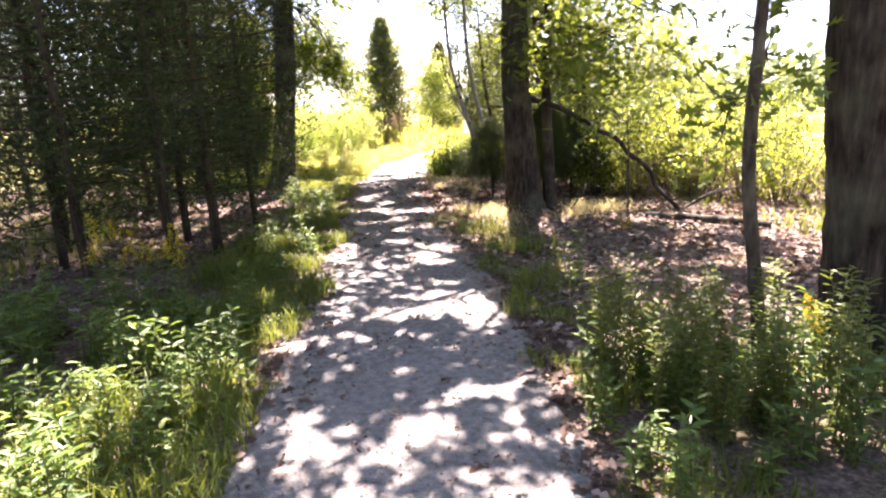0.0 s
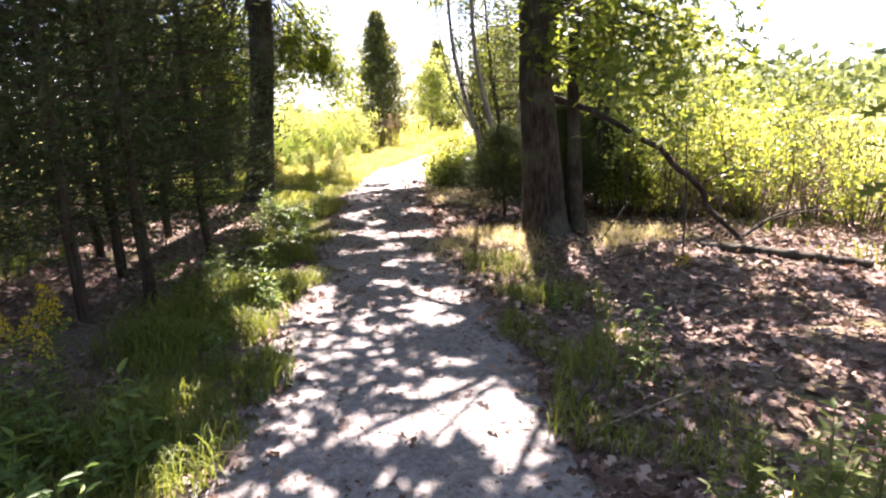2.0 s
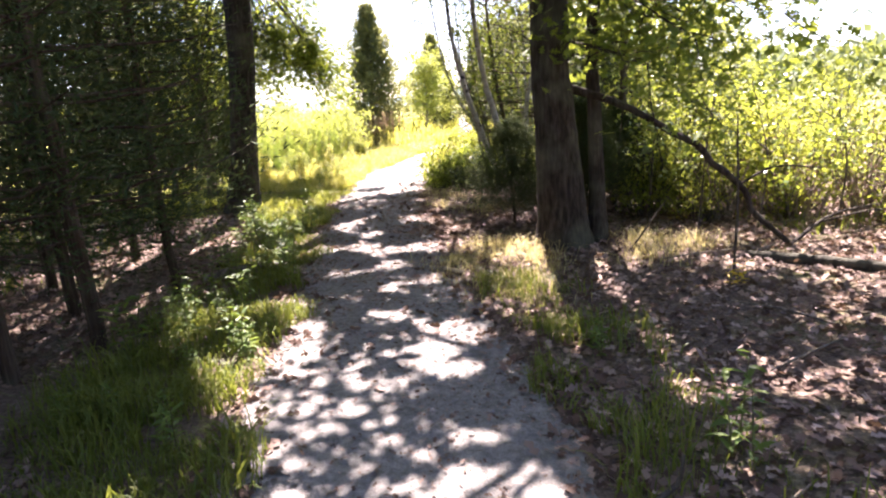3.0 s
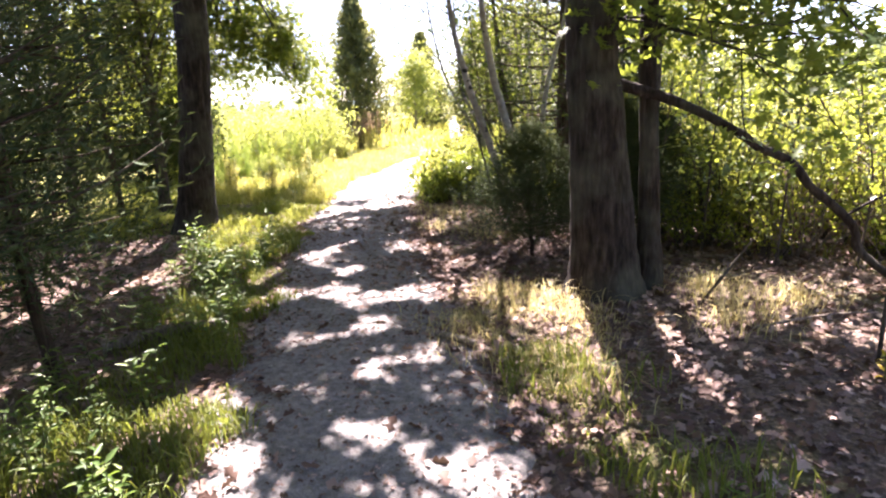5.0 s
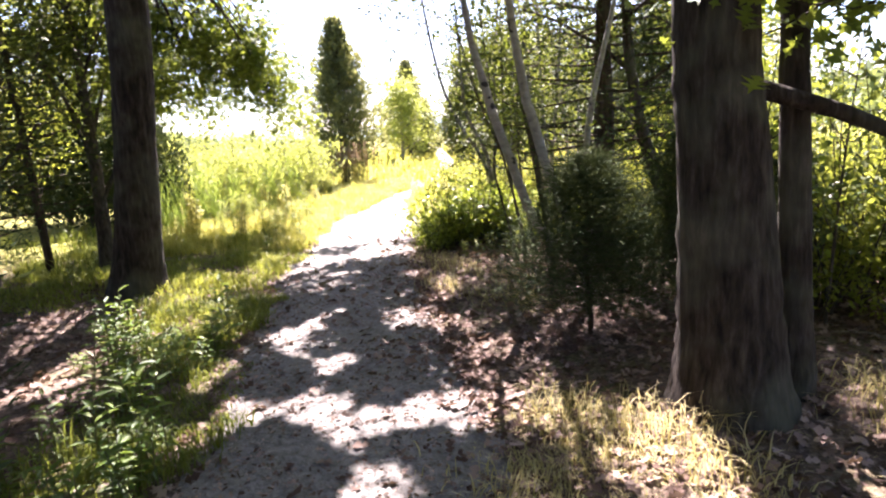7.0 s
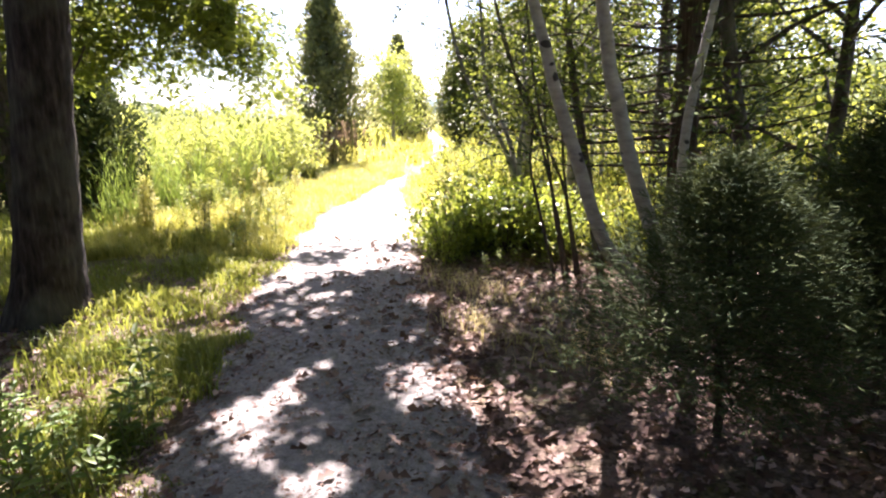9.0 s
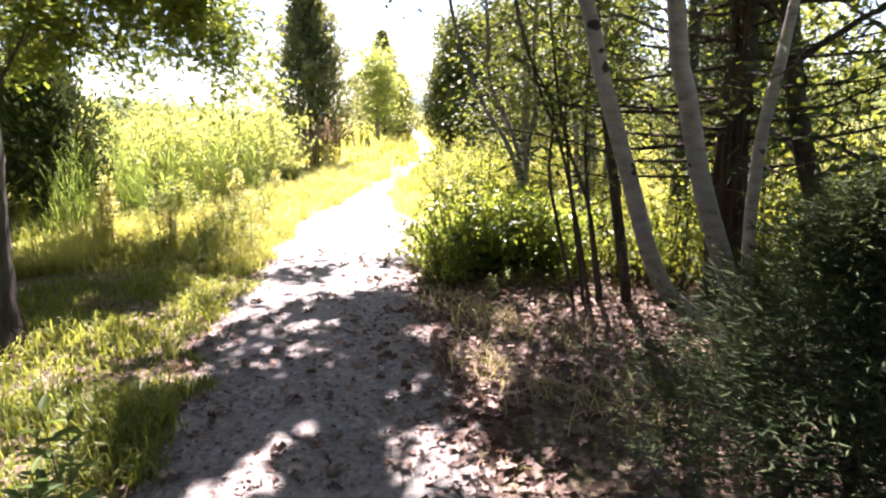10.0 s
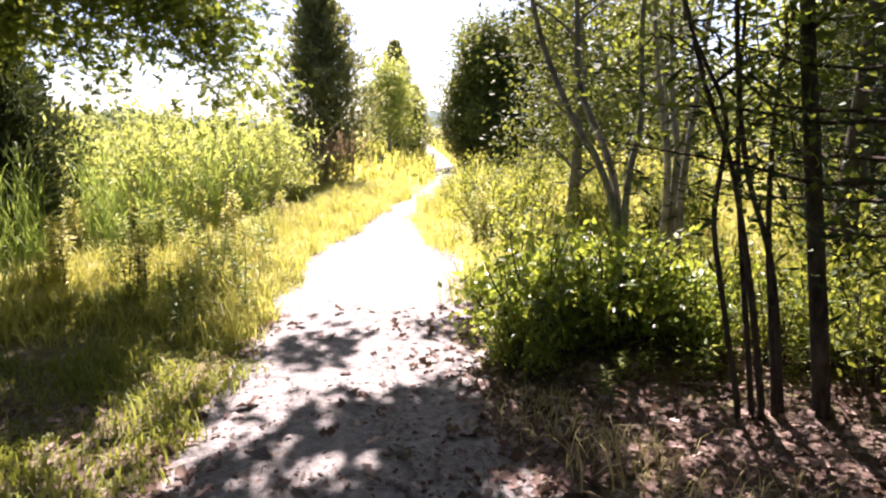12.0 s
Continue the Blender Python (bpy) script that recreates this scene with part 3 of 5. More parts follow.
left_limbs += [(0.5, (-0.3, 11.9, 5.0), 0.03, 0.3), (0.5, (-0.6, 12.4, 5.2), 0.03, 0.3), (0.48, (-1.5, 12.1, 4.5), 0.03, 0.3), (0.5, (-1.3, 12.4, 5.0), 0.03, 0.3), (0.48, (-2.3, 8.3, 4.4), 0.03, 0.3), (0.5, (-2.5, 7.4, 4.8), 0.03, 0.3), (0.48, (-1.5, 8.0, 4.4), 0.03, 0.3), (0.48, (-1.9, 7.2, 4.6), 0.03, 0.3), (0.5, (-1.7, 9.2, 4.8), 0.03, 0.3), (0.5, (-2.2, 9.4, 5.0), 0.03, 0.3), (0.42, (-1.3, 6.8, 3.2), 0.02, 0.5), (0.42, (-1.5, 7.4, 3.5), 0.02, 0.5), (0.42, (-1.7, 6.4, 3.3), 0.02, 0.5), (0.44, (-1.2, 7.8, 3.8), 0.02, 0.5), (0.44, (-1.8, 8.2, 3.6), 0.02, 0.4),
               (0.42, (-1.2, 9.4, 3.4), 0.02, 0.3), (0.43, (-1.6, 10.0, 3.5), 0.02, 0.3), (0.44, (-2.2, 9.8, 3.8), 0.02, 0.3), (0.42, (-1.6, 9.6, 3.6), 0.025, 0.3), (0.45, (-1.5, 10.4, 4.0), 0.025, 0.3), (0.42, (-1.9, 9.0, 3.4), 0.025, 0.3), (0.45, (-2.0, 10.6, 4.2), 0.025, 0.3), (0.5, (-2.9, 8.4, 4.4), 0.03, 0.3)]
for x, y, z in ((-0.9, 6.4, 4.5), (-1.2, 7.0, 4.7), (-1.5, 6.6, 4.6), (-1.4, 7.9, 4.8)):
    left_limbs.append((0.5, (x, y, z), 0.025, 0.5))
for x, y, z in ((-0.4, 12.0, 4.7), (0.1, 12.6, 4.6), (-0.6, 12.8, 4.8), (-0.2, 11.3, 4.5), (0.3, 11.7, 4.6), (-0.8, 10.6, 4.6), (-1.0, 9.8, 4.6), (-0.5, 10.2, 4.4), (-0.9, 11.6, 4.5), (0.0, 14.2, 4.6)):
    left_limbs.append((0.5, (x, y, z), 0.025, 0.5))
broadleaf("oak_tree", "tall oak with a straight dark trunk and low leafy limbs",
          [(-3.18, 12.05, 0), (-3.1, 12.05, 0.6), (-2.98, 12.05, 1.6), (-2.88, 12.1, 3.0), (-2.85, 12.2, 6), (-2.8, 12.2, 9.4)], [0.25, 0.225, 0.19, 0.195, 0.15, 0.05], left_limbs,
          LOBED, 0.115, 34, 0.16, OAK_BARK, OAK_LEAF, 22, 0.8, 8, inner=8)

# rough-barked tree and a slim one at the start of the walk
# The listed ends are unseen limbs, added to shade the walk's start.
near_limbs = ring_limbs(R, (2.4, 3.4), 4.5, 9.0, 8, 3.0, 0.45, 0.95, 0.06, 0.3) + [(0.5, (0.4, 4.6, 5.2), 0.05, 0.4), (0.5, (2.2, 6.6, 5.0), 0.03, 0.4), (0.5, (2.8, 6.9, 5.2), 0.03, 0.4), (0.5, (1.9, 6.2, 4.8), 0.03, 0.4), (0.5, (2.5, 7.2, 5.2), 0.03, 0.4), (0.52, (3.1, 6.4, 5.0), 0.03, 0.4), (0.52, (3.2, 7.2, 5.3), 0.03, 0.4), (0.5, (0.1, 6.0, 5.2), 0.04, 0.4), (0.5, (-0.9, 5.6, 5.4), 0.04, 0.4), (0.55, (-0.8, 4.2, 6.0), 0.05, 0.4), (0.5, (-0.3, 6.6, 4.9), 0.03, 0.4), (0.5, (0.2, 7.3, 5.0), 0.03, 0.4), (0.5, (-0.6, 7.4, 5.0), 0.03, 0.4), (0.5, (0.5, 6.4, 4.7), 0.03, 0.4), (0.46, (1.6, 5.4, 4.4), 0.03, 0.4), (0.48, (2.2, 5.8, 4.6), 0.03, 0.4), (0.46, (2.8, 5.4, 4.4), 0.03, 0.4), (0.45, (2.0, 5.0, 4.2), 0.03, 0.4)]
near_oak = broadleaf("oak_tree", "thick tree with deeply furrowed brown bark",
          [(2.52, 3.4, 0), (2.46, 3.4, 0.8), (2.34, 3.4, 2.0), (2.3, 3.4, 4), (2.4, 3.5, 9.0)], [0.23, 0.21, 0.2, 0.18, 0.05], near_limbs, LOBED, 0.14, 26, 0.19, OAK_BARK, OAK_LEAF, 23, 0.95, 6)
# unseen oaks added behind and beside the start to block sky light
for x, y, turn, size in ((-3.4, -4.5, 40, 0.9), (3.6, -3.8, 200, 0.95), (-2.6, -9.5, 120, 1.1), (3.0, -9.0, 290, 1.05), (7.4, -2.0, 80, 0.9), (-7.0, -1.5, 160, 1.0), (7.0, -8.0, 10, 1.0), (-7.5, -8.0, 250, 1.1)):
    c = copy_thing(near_oak, Matrix.Identity(4))
    c.matrix_basis = at(x, y, turn, size)
    tagged(c, "unseen oak with furrowed bark, added behind the start to block sky light", "tree", "oaks of the wood")
slim_limbs = [(0.58, (1.25, 3.3, 2.2), 0.012, 0.05), (0.6, (1.95, 3.5, 2.3), 0.012, 0.05), (0.62, (1.5, 3.0, 2.4), 0.012, 0.05), (0.85, (1.2, 3.4, 3.5), 0.016, 0.1), (0.58, (1.45, 3.45, 2.15), 0.012, 0.05),
              (0.9, (2.1, 3.2, 3.8), 0.016, 0.1), (0.95, (1.7, 3.6, 4.2), 0.016, 0.1), (0.38, (1.5, 3.2, 1.45), 0.006, 0.0), (0.4, (1.8, 3.3, 1.95), 0.006, 0.0)]
broadleaf("oak_sapling", "slim young oak with a bare dark stem", [(1.78, 3.15, 0), (1.72, 3.12, 0.35), (1.62, 3.12, 1.0), (1.6, 3.12, 1.4), (1.61, 3.12, 1.95), (1.65, 3.2, 4.0)],
          [0.04, 0.036, 0.034, 0.032, 0.03, 0.01], slim_limbs, LOBED, 0.12, 8, 0.12, DARK_BARK, OAK_LEAF, 24, 0.9, 4, 0.2, twig_len=0.3)

# red cedars along the shady side
close = cedar("red_cedar", "dense dark red cedar leaning over the verge", 6.2, 1.0, 0.5, 120, 250, 34, 0.05, trunk_r=0.042, rise=0.15)
close.matrix_basis = at(-2.33, 7.38, 200, 0.9, 0.95)
tagged(close, group="cedars beside the path")
kinds = [cedar("red_cedar", "dark red cedar with bare lower stem and feathery boughs", 5.6, 1.35, 0.75, 95, 215, 31, 0.05, trunk_r=0.045, rise=0.15),
         cedar("red_cedar", "dark red cedar with bare lower stem and feathery boughs", 6.4, 1.4, 0.7, 100, 205, 32, 0.05, trunk_r=0.05, rise=0.15),
         cedar("red_cedar", "dark red cedar with boughs almost to the ground", 5.0, 1.4, 0.3, 85, 80, 33, 0.1, trunk_r=0.045, rise=0.2)]
spots = [(-2.72, 5.9, 0), (-4.7, 13.2, 1), (-2.44, 6.35, 1), (-3.15, 7.3, 1), (-3.3, 5.4, 0), (-3.4, 8.9, 1), (-4.3, 6.7, 1), (-4.4, 4.4, 2), (-5.2, 8.5, 2), (-5.0, 10.6, 2), (-6.2, 6.3, 2),
         (-6.6, 9.6, 2), (-7.3, 12.2, 2), (-5.9, 13.6, 2), (-4.2, 2.2, 2), (-7.0, 3.6, 2), (-8.4, 7.6, 2), (-8.6, 10.6, 2), (-9.4, 13.6, 2), (-3.9, 6.0, 2), (-3.7, 7.9, 2), (-4.6, 9.4, 2)]
for i, (x, y, k) in enumerate(spots):
    m = at(x, y, i * 67 % 360, 0.92 + 0.17 * R.random())
    ob = kinds[k]
    if "placed" not in ob:
        ob["placed"] = 1
        ob.matrix_basis = m
    else:
        c = copy_thing(ob, Matrix.Identity(4))
        c.matrix_basis = m
        ob = c
    tagged(ob, group="cedars beside the path")
for ob in kinds:
    del ob["placed"]
for ob in list(scene.objects):
    if "placed" in ob:
        del ob["placed"]

# young cedars across the path
c1 = cedar("young_cedar", "dense dark young cedar growing beside leaf litter", 2.3, 0.85, 0.42, 120, 330, 41, 0.048, trunk_r=0.024, rise=0.3)
c1.matrix_basis = at(0.86, 9.74, 20, 0.86, 0.52)
c2 = copy_thing(c1, Matrix.Identity(4))
c2.matrix_basis = at(1.72, 9.9, 140, 0.85, 0.6)
c4 = copy_thing(c1, Matrix.Identity(4))
c4.matrix_basis = at(2.3, 10.5, 310, 0.85, 0.55)
c3 = copy_thing(c1, Matrix.Identity(4))
c3.matrix_basis = at(3.3, 14.6, 240, 1.25)
big = cedar("red_cedar", "old red cedar with a dark trunk and spreading dead boughs", 4.4, 1.9, 0.95, 90, 100, 42, 0.07, trunk_r=0.135, rise=0.1)
big.matrix_basis = at(1.71, 11.9, 70)

# far junipers
cy = cedar("juniper", "tall pointed columnar juniper in the sunny meadow", 5.2, 1.3, 0.1, 200, 84, 51, 0.125, 0.35, 0.1, CYPRESS_LEAF)
cy.matrix_basis = at(-2.1, 24.5, 0, 1.3, 0.91)
for x, y, s, h, t in ((1.0, 38.5, 0.85, 0.6, 70), (0.2, 42, 1.5, 1.05, 10), (2.2, 30.5, 1.0, 0.7, 140), (4.8, 28.5, 0.9, 0.65, 90), (3.4, 31.5, 1.0, 0.8, 30)):
    c = copy_thing(cy, Matrix.Identity(4))
    c.matrix_basis = at(x, y, t, s, h)
dj = cedar("juniper", "dense dark rounded juniper behind the oak", 2.6, 1.25, 0.05, 150, 52, 52, 0.125, 0.12, 0.06)
dj.matrix_basis = at(-5.7, 18.4, 0, 0.95)
for x, y, s, h, t in ((-5.2, 17.4, 0.85, 0.95, 210), (-6.5, 18.0, 1.0, 1.0, 20), (-6.2, 19.3, 1.0, 1.05, 60), (-7.3, 18.6, 1.05, 1.1, 160), (-8.3, 19.2, 1.1, 1.15, 100)):
    c = copy_thing(dj, Matrix.Identity(4))
    c.matrix_basis = at(x, y, t, s, h)

# grey-stemmed birch and aspen clumps on the sunny side
def slim_tree(name, label, stems, bark, mat, seed, leaf_len=0.055, n_limb=7, reach=0.9, low=0.5, per=10, spread=0.16, shape=SIMPLE, width=0.75):
    rng = np.random.default_rng(seed)
    first, rr = stems[0]
    limbs = []
    for pts, rad in stems:
        p = np.array(pts, float)
        for k in range(n_limb):
            f = low + (1 - low) * (k + rng.random()) / n_limb
            q = spline(p, 40)[int(f * 39)]
            a = rng.uniform(0, 6.28)
            d = reach * rng.uniform(0.5, 1.1) * (1.15 - 0.5 * f)
            limbs.append((q, (q[0] + d * math.cos(a), q[1] + d * math.sin(a), q[2] + d * rng.uniform(0.1, 0.7)), max(0.006, rad[0] * 0.3), 0.05))
    line = spline(np.array(first, float), 40)
    fixed = []
    for q, e, r, rise in limbs:
        fixed.append((float(np.argmin(np.linalg.norm(line - q, axis=1))) / 39, e, r, rise, q))
    base = np.array(first[0], float)
    top = new(name)
    top.location = base
    tagged(top, label, "tree")
    for i, (pts, rad) in enumerate(stems):
        sl = spline(np.array(pts, float) - base, 30)
        sl[0, 2] -= 0.05
        part("stem", tubes("stem", [(sl, np.interp(np.linspace(0, 1, 30), np.linspace(0, 1, len(rad)), rad))], bark, 12, 0.02, seed + i), top)
    wood, centres = [], []
    for _, e, r, rise, q in fixed:
        pts = curve_pts(q - base, np.array(e) - base, rise, 9, rng, 0.03)
        wood.append((pts, np.linspace(r, r * 0.3, 9)))
        for k in range(2):
            s = pts[rng.integers(3, 9)]
            tw = curve_pts(s, s + rng.normal(0, 0.28, 3) * reach, -0.02, 5, rng, 0.04)
            wood.append((tw, np.linspace(0.004, 0.002, 5)))
            centres += [tw[2], tw[4]]
        centres.append(pts[-1])
    tagged(part("branchwork", tubes("branchwork", wood, bark, 6, 0.0, seed), top), kind="stuff")
    P, D, N = leaf_clumps(rng, np.array(centres), int(per * 1.7), spread * 0.75, 0.3)
    part("crown", leaf_cloud("crown", P, D, N, leaf_len * rng.uniform(0.6, 1.25, len(P)), width, shape, mat), top)
    return top


slim_tree("birch_tree", "pale-barked birch with leaning stems rising from one foot",
          [([(1.22, 10.82, 0), (1.11, 10.9, 0.29), (0.82, 10.9, 0.54), (0.68, 10.9, 0.78), (0.57, 10.9, 1.11), (0.44, 10.9, 1.49), (0.36, 10.9, 1.77), (0.2, 11.0, 2.7), (0.1, 11.1, 5.4)], [0.055, 0.05, 0.045, 0.042, 0.04, 0.037, 0.035, 0.025, 0.01]),
           ([(1.2, 10.76, 0), (1.08, 10.7, 0.35), (0.99, 10.68, 0.61), (0.92, 10.68, 0.8), (0.79, 10.68, 1.15), (0.69, 10.68, 1.53), (0.63, 10.68, 1.77), (0.5, 10.6, 2.8), (0.5, 10.5, 5.6)], [0.05, 0.048, 0.046, 0.045, 0.042, 0.04, 0.038, 0.028, 0.01]),
           ([(1.25, 10.85, 0), (1.2, 10.9, 0.72), (1.2, 10.9, 1.27), (1.26, 10.9, 1.68), (1.5, 11.1, 2.4), (1.8, 11.3, 3.4)], [0.036, 0.03, 0.028, 0.026, 0.02, 0.01])],
          BIRCH, TREE_LEAF, 61, 0.045, 10, 0.8, 0.9, 20, 0.2)
slim_tree("sapling", "thin straight dark sapling on leaf litter", [([(1.28, 12.42, 0), (1.07, 12.42, 1.23), (0.95, 12.42, 1.95), (0.85, 12.5, 3.2), (0.85, 12.6, 4.2)], [0.042, 0.036, 0.03, 0.015, 0.006])], DARK_BARK, OAK_LEAF, 62, 0.055, 10, 0.9, 0.45, 16, 0.2)
slim_tree("shrub_clump", "clump of thin dark upright stems with leaves above",
          [([(0.87, 12.46, 0), (0.7, 12.46, 0.71), (0.64, 12.46, 1.03), (0.65, 12.46, 1.48), (0.44, 12.5, 1.95), (0.2, 12.5, 3.0)], [0.016, 0.013, 0.012, 0.01, 0.008, 0.004]),
           ([(0.99, 12.46, 0), (0.86, 12.46, 0.65), (0.72, 12.48, 1.23), (0.55, 12.5, 1.65), (0.3, 12.6, 2.6)], [0.018, 0.015, 0.012, 0.01, 0.004]),
           ([(1.09, 12.46, 0), (0.94, 12.44, 0.76), (0.74, 12.42, 1.28), (0.62, 12.4, 1.95), (0.5, 12.3, 3.0)], [0.018, 0.014, 0.012, 0.01, 0.004]),
           ([(1.07, 12.48, 0), (0.94, 12.5, 0.97), (0.93, 12.52, 1.6), (0.96, 12.5, 2.0), (1.1, 12.5, 3.0)], [0.016, 0.013, 0.01, 0.008, 0.004]),
           ([(0.96, 12.5, 0), (0.81, 12.55, 1.1), (0.79, 12.6, 1.72), (0.8, 12.6, 2.8)], [0.015, 0.012, 0.009, 0.004])],
          DARK_BARK, OAK_LEAF, 63, 0.045, 6, 0.55, 0.45, 11, 0.14)
slim_tree("aspen_tree", "many-stemmed small grey aspen behind low bushes",
          [([(0.86, 14.0, 0), (0.82, 14.0, 0.72), (0.67, 14.0, 1.16), (0.45, 14.0, 1.51), (0.19, 14.1, 2.24), (0.0, 14.2, 3.6), (0.1, 14.4, 4.6)], [0.035, 0.03, 0.026, 0.022, 0.018, 0.012, 0.005]),
           ([(0.88, 14.03, 0), (0.85, 14.03, 0.72), (0.77, 14.05, 1.16), (0.54, 14.1, 1.7), (0.5, 14.1, 2.24), (0.45, 14.3, 3.8)], [0.035, 0.03, 0.026, 0.022, 0.018, 0.006]),
           ([(0.92, 13.98, 0), (0.87, 13.97, 0.72), (0.88, 13.95, 1.12), (0.94, 13.95, 1.51), (0.93, 14.0, 2.25), (1.1, 14.0, 3.6), (1.4, 14.2, 4.6)], [0.033, 0.028, 0.024, 0.02, 0.016, 0.012, 0.005])],
          GREY_BARK, TREE_LEAF, 64, 0.05, 9, 1.0, 0.74, 12, 0.17)
slim_tree("aspen_tree", "many-stemmed small grey aspen behind low bushes",
          [([(1.9 + dx, 15.3 + dy, 0), (1.92 + dx * 1.5, 15.3, 1.1), (1.92 + dx * 3, 15.4 + dy * 2, 1.8), (1.9 + dx * 6, 15.5 + dy * 4, 3.6), (1.8 + dx * 9, 15.6, 4.6)], [0.04, 0.032, 0.024, 0.018, 0.006])
           for dx, dy in ((-0.06, 0), (0.0, 0.05), (0.06, -0.03))], GREY_BARK, OAK_LEAF, 65, 0.05, 9, 1.0, 0.5, 9, 0.18)
slim_tree("aspen_tree", "slender grey aspen thick with leaves", [([(2.9 + dx, 17.2, 0), (2.9 + dx * 2, 17.2, 1.5), (2.8 + dx * 5, 17.3, 3.9)], [0.03, 0.025, 0.006]) for dx in (-0.08, 0.05)], GREY_BARK, TREE_LEAF, 67, 0.065, 12, 1.0, 0.25, 14, 0.2)
slim_tree("leaning_tree", "dark leaning double-stemmed small tree behind the oak",
          [([(2.45, 11.6, 0), (2.3, 11.6, 0.5), (2.05, 11.7, 1.2), (1.9, 11.8, 2.2), (1.9, 11.9, 3.6)], [0.09, 0.08, 0.06, 0.05, 0.01]),
           ([(2.55, 11.65, 0), (2.75, 11.7, 1.0), (2.8, 11.7, 2.2), (2.9, 11.8, 3.6)], [0.07, 0.06, 0.04, 0.01])], DARK_BARK, OAK_LEAF, 66, 0.06, 12, 1.3, 0.25, 18, 0.24)

for i, (x, y, h) in enumerate(((2.75, 8.9, 1.7), (3.3, 8.7, 1.5), (2.45, 9.6, 2.0), (3.7, 9.4, 1.8), (2.2, 10.1, 1.9), (4.0, 8.5, 1.4))):
    slim_tree("young_shrub", "thin dark upright shoot with sparse leaves", [([(x, y, 0), (x + 0.05, y, h * 0.5), (x + 0.14 * (-1) ** i, y, h)], [0.011, 0.008, 0.003])], DARK_BARK, BAY_LEAF, 160 + i, 0.06, 6, 0.55, 0.3, 5, 0.12)

# trees at the meadow's far side
def round_tree(name, label, x, y, h, reach, mat, seed, leaf_len=0.1, low=0.8, per=16, n=14, spread=0.24, bark=None):
    rng = np.random.default_rng(seed)
    limbs = ring_limbs(rng, (x, y), low, h * 0.85, n, reach, 0.5 if low > 2 else 0.15, 0.95, 0.03, 0.1)
    return broadleaf(name, label, [(x, y, 0), (x + 0.05, y, h * 0.4), (x, y, h * 0.9)], [0.09, 0.06, 0.015], limbs, SIMPLE, leaf_len, per, spread, bark or GREY_BARK, mat, seed, 0.65, 6, twig_len=0.6)


round_tree("small_tree", "pale yellow-green small tree in full sun", -0.3, 36.5, 4.6, 1.25, PALE_LEAF, 71, 0.15, 0.9, 30, 18, 0.28)
round_tree("small_tree", "leafy small tree beside the meadow", 2.9, 30.0, 5.2, 1.5, TREE_LEAF, 72, 0.14, 0.5, 70, 24, 0.3)
round_tree("small_tree", "leafy small tree beside the meadow", 5.0, 31.0, 5.8, 1.9, TREE_LEAF, 73, 0.14, 0.5, 64, 24, 0.32)
round_tree("small_tree", "leafy small tree beside the meadow", 5.2, 24.0, 4.8, 1.8, TREE_LEAF, 74, 0.14, 0.4, 56, 22, 0.3)
round_tree("small_tree", "leafy small tree beyond the shrubs", -7.6, 16.5, 5.4, 2.0, SHRUB_LEAF, 75, 0.1, 1.0, 26, 18)
round_tree("small_tree", "leafy small tree beyond the shrubs", 6.2, 18.0, 4.0, 1.6, SHRUB_LEAF, 76, 0.085, 0.6, 26, 18)
round_tree("small_tree", "slim leafy tree among the cedars", -5.0, 12.6, 5.5, 1.3, TREE_LEAF, 77, 0.085, 1.6, 20, 16, bark=DARK_BARK)
round_tree("small_tree", "slim leafy tree among the cedars", -4.2, 13.6, 5.0, 0.9, TREE_LEAF, 78, 0.085, 1.8, 16, 12, bark=DARK_BARK)
round_tree("small_tree", "leafy small tree beyond the shrubs", 7.2, 20.0, 4.6, 2.0, SHRUB_LEAF, 79, 0.11, 0.5, 30, 18)


# Added tree, sized and placed so that its crown shades the young cedars.
round_tree("small_tree", "dark leafy small tree behind the cedar", 2.25, 13.6, 5.8, 1.5, TREE_LEAF, 80, 0.075, 2.6, 26, 20, bark=DARK_BARK)
round_tree("small_tree", "leafy small tree among meadow shrubs", 1.9, 18.2, 4.0, 1.0, TREE_LEAF, 81, 0.08, 1.0, 30, 16)


# ---- shrubs ----
def shrub(name, label, w, h, stems, per, leaf_len, mat, bark, seed, shape=SIMPLE, width=0.55, category="shrub"):
    rng = np.random.default_rng(seed)
    top = tagged(new(name), label, category)
    wood, C = [], []
    for i in range(stems):
        a, d = rng.uniform(0, 6.28), w * math.sqrt(rng.random())
        hh = h * (1.05 - 0.5 * (d / w) ** 2) * rng.uniform(0.42, 1.12)
        s = np.array([0.35 * d * math.cos(a), 0.35 * d * math.sin(a), -0.03])
        e = np.array([d * math.cos(a), d * math.sin(a), hh])
        pts = curve_pts(s, e, 0.04, 7, rng, 0.04)
        wood.append((pts, np.linspace(0.009, 0.003, 7)))
        t = (rng.uniform(0.25, 1.0, 5)[rng.integers(0, 5, per)] + rng.normal(0, 0.045, per)).clip(0.1, 1.06)
        C.append(np.stack([np.interp(t, np.linspace(0, 1, 7), pts[:, k]) for k in range(3)], 1) + rng.normal(0, 0.045 + 0.035 * h, (per, 3)) * np.array([1, 1, 0.6]))
    tagged(part("branchwork", tubes("branchwork", wood, bark, 6, 0.0, seed), top), kind="stuff")
    P = np.concatenate(C)
    P[:, 2] = np.maximum(P[:, 2], 0.02)
    D = rng.normal(0, 1, P.shape) + np.array([0, 0, 0.35])
    N = rng.normal(0, 0.6, P.shape) + np.array([0, 0, 1])
    part("foliage", leaf_cloud("foliage", P, D, N, leaf_len * rng.uniform(0.6, 1.25, len(P)), width, shape, mat), top)
    return top


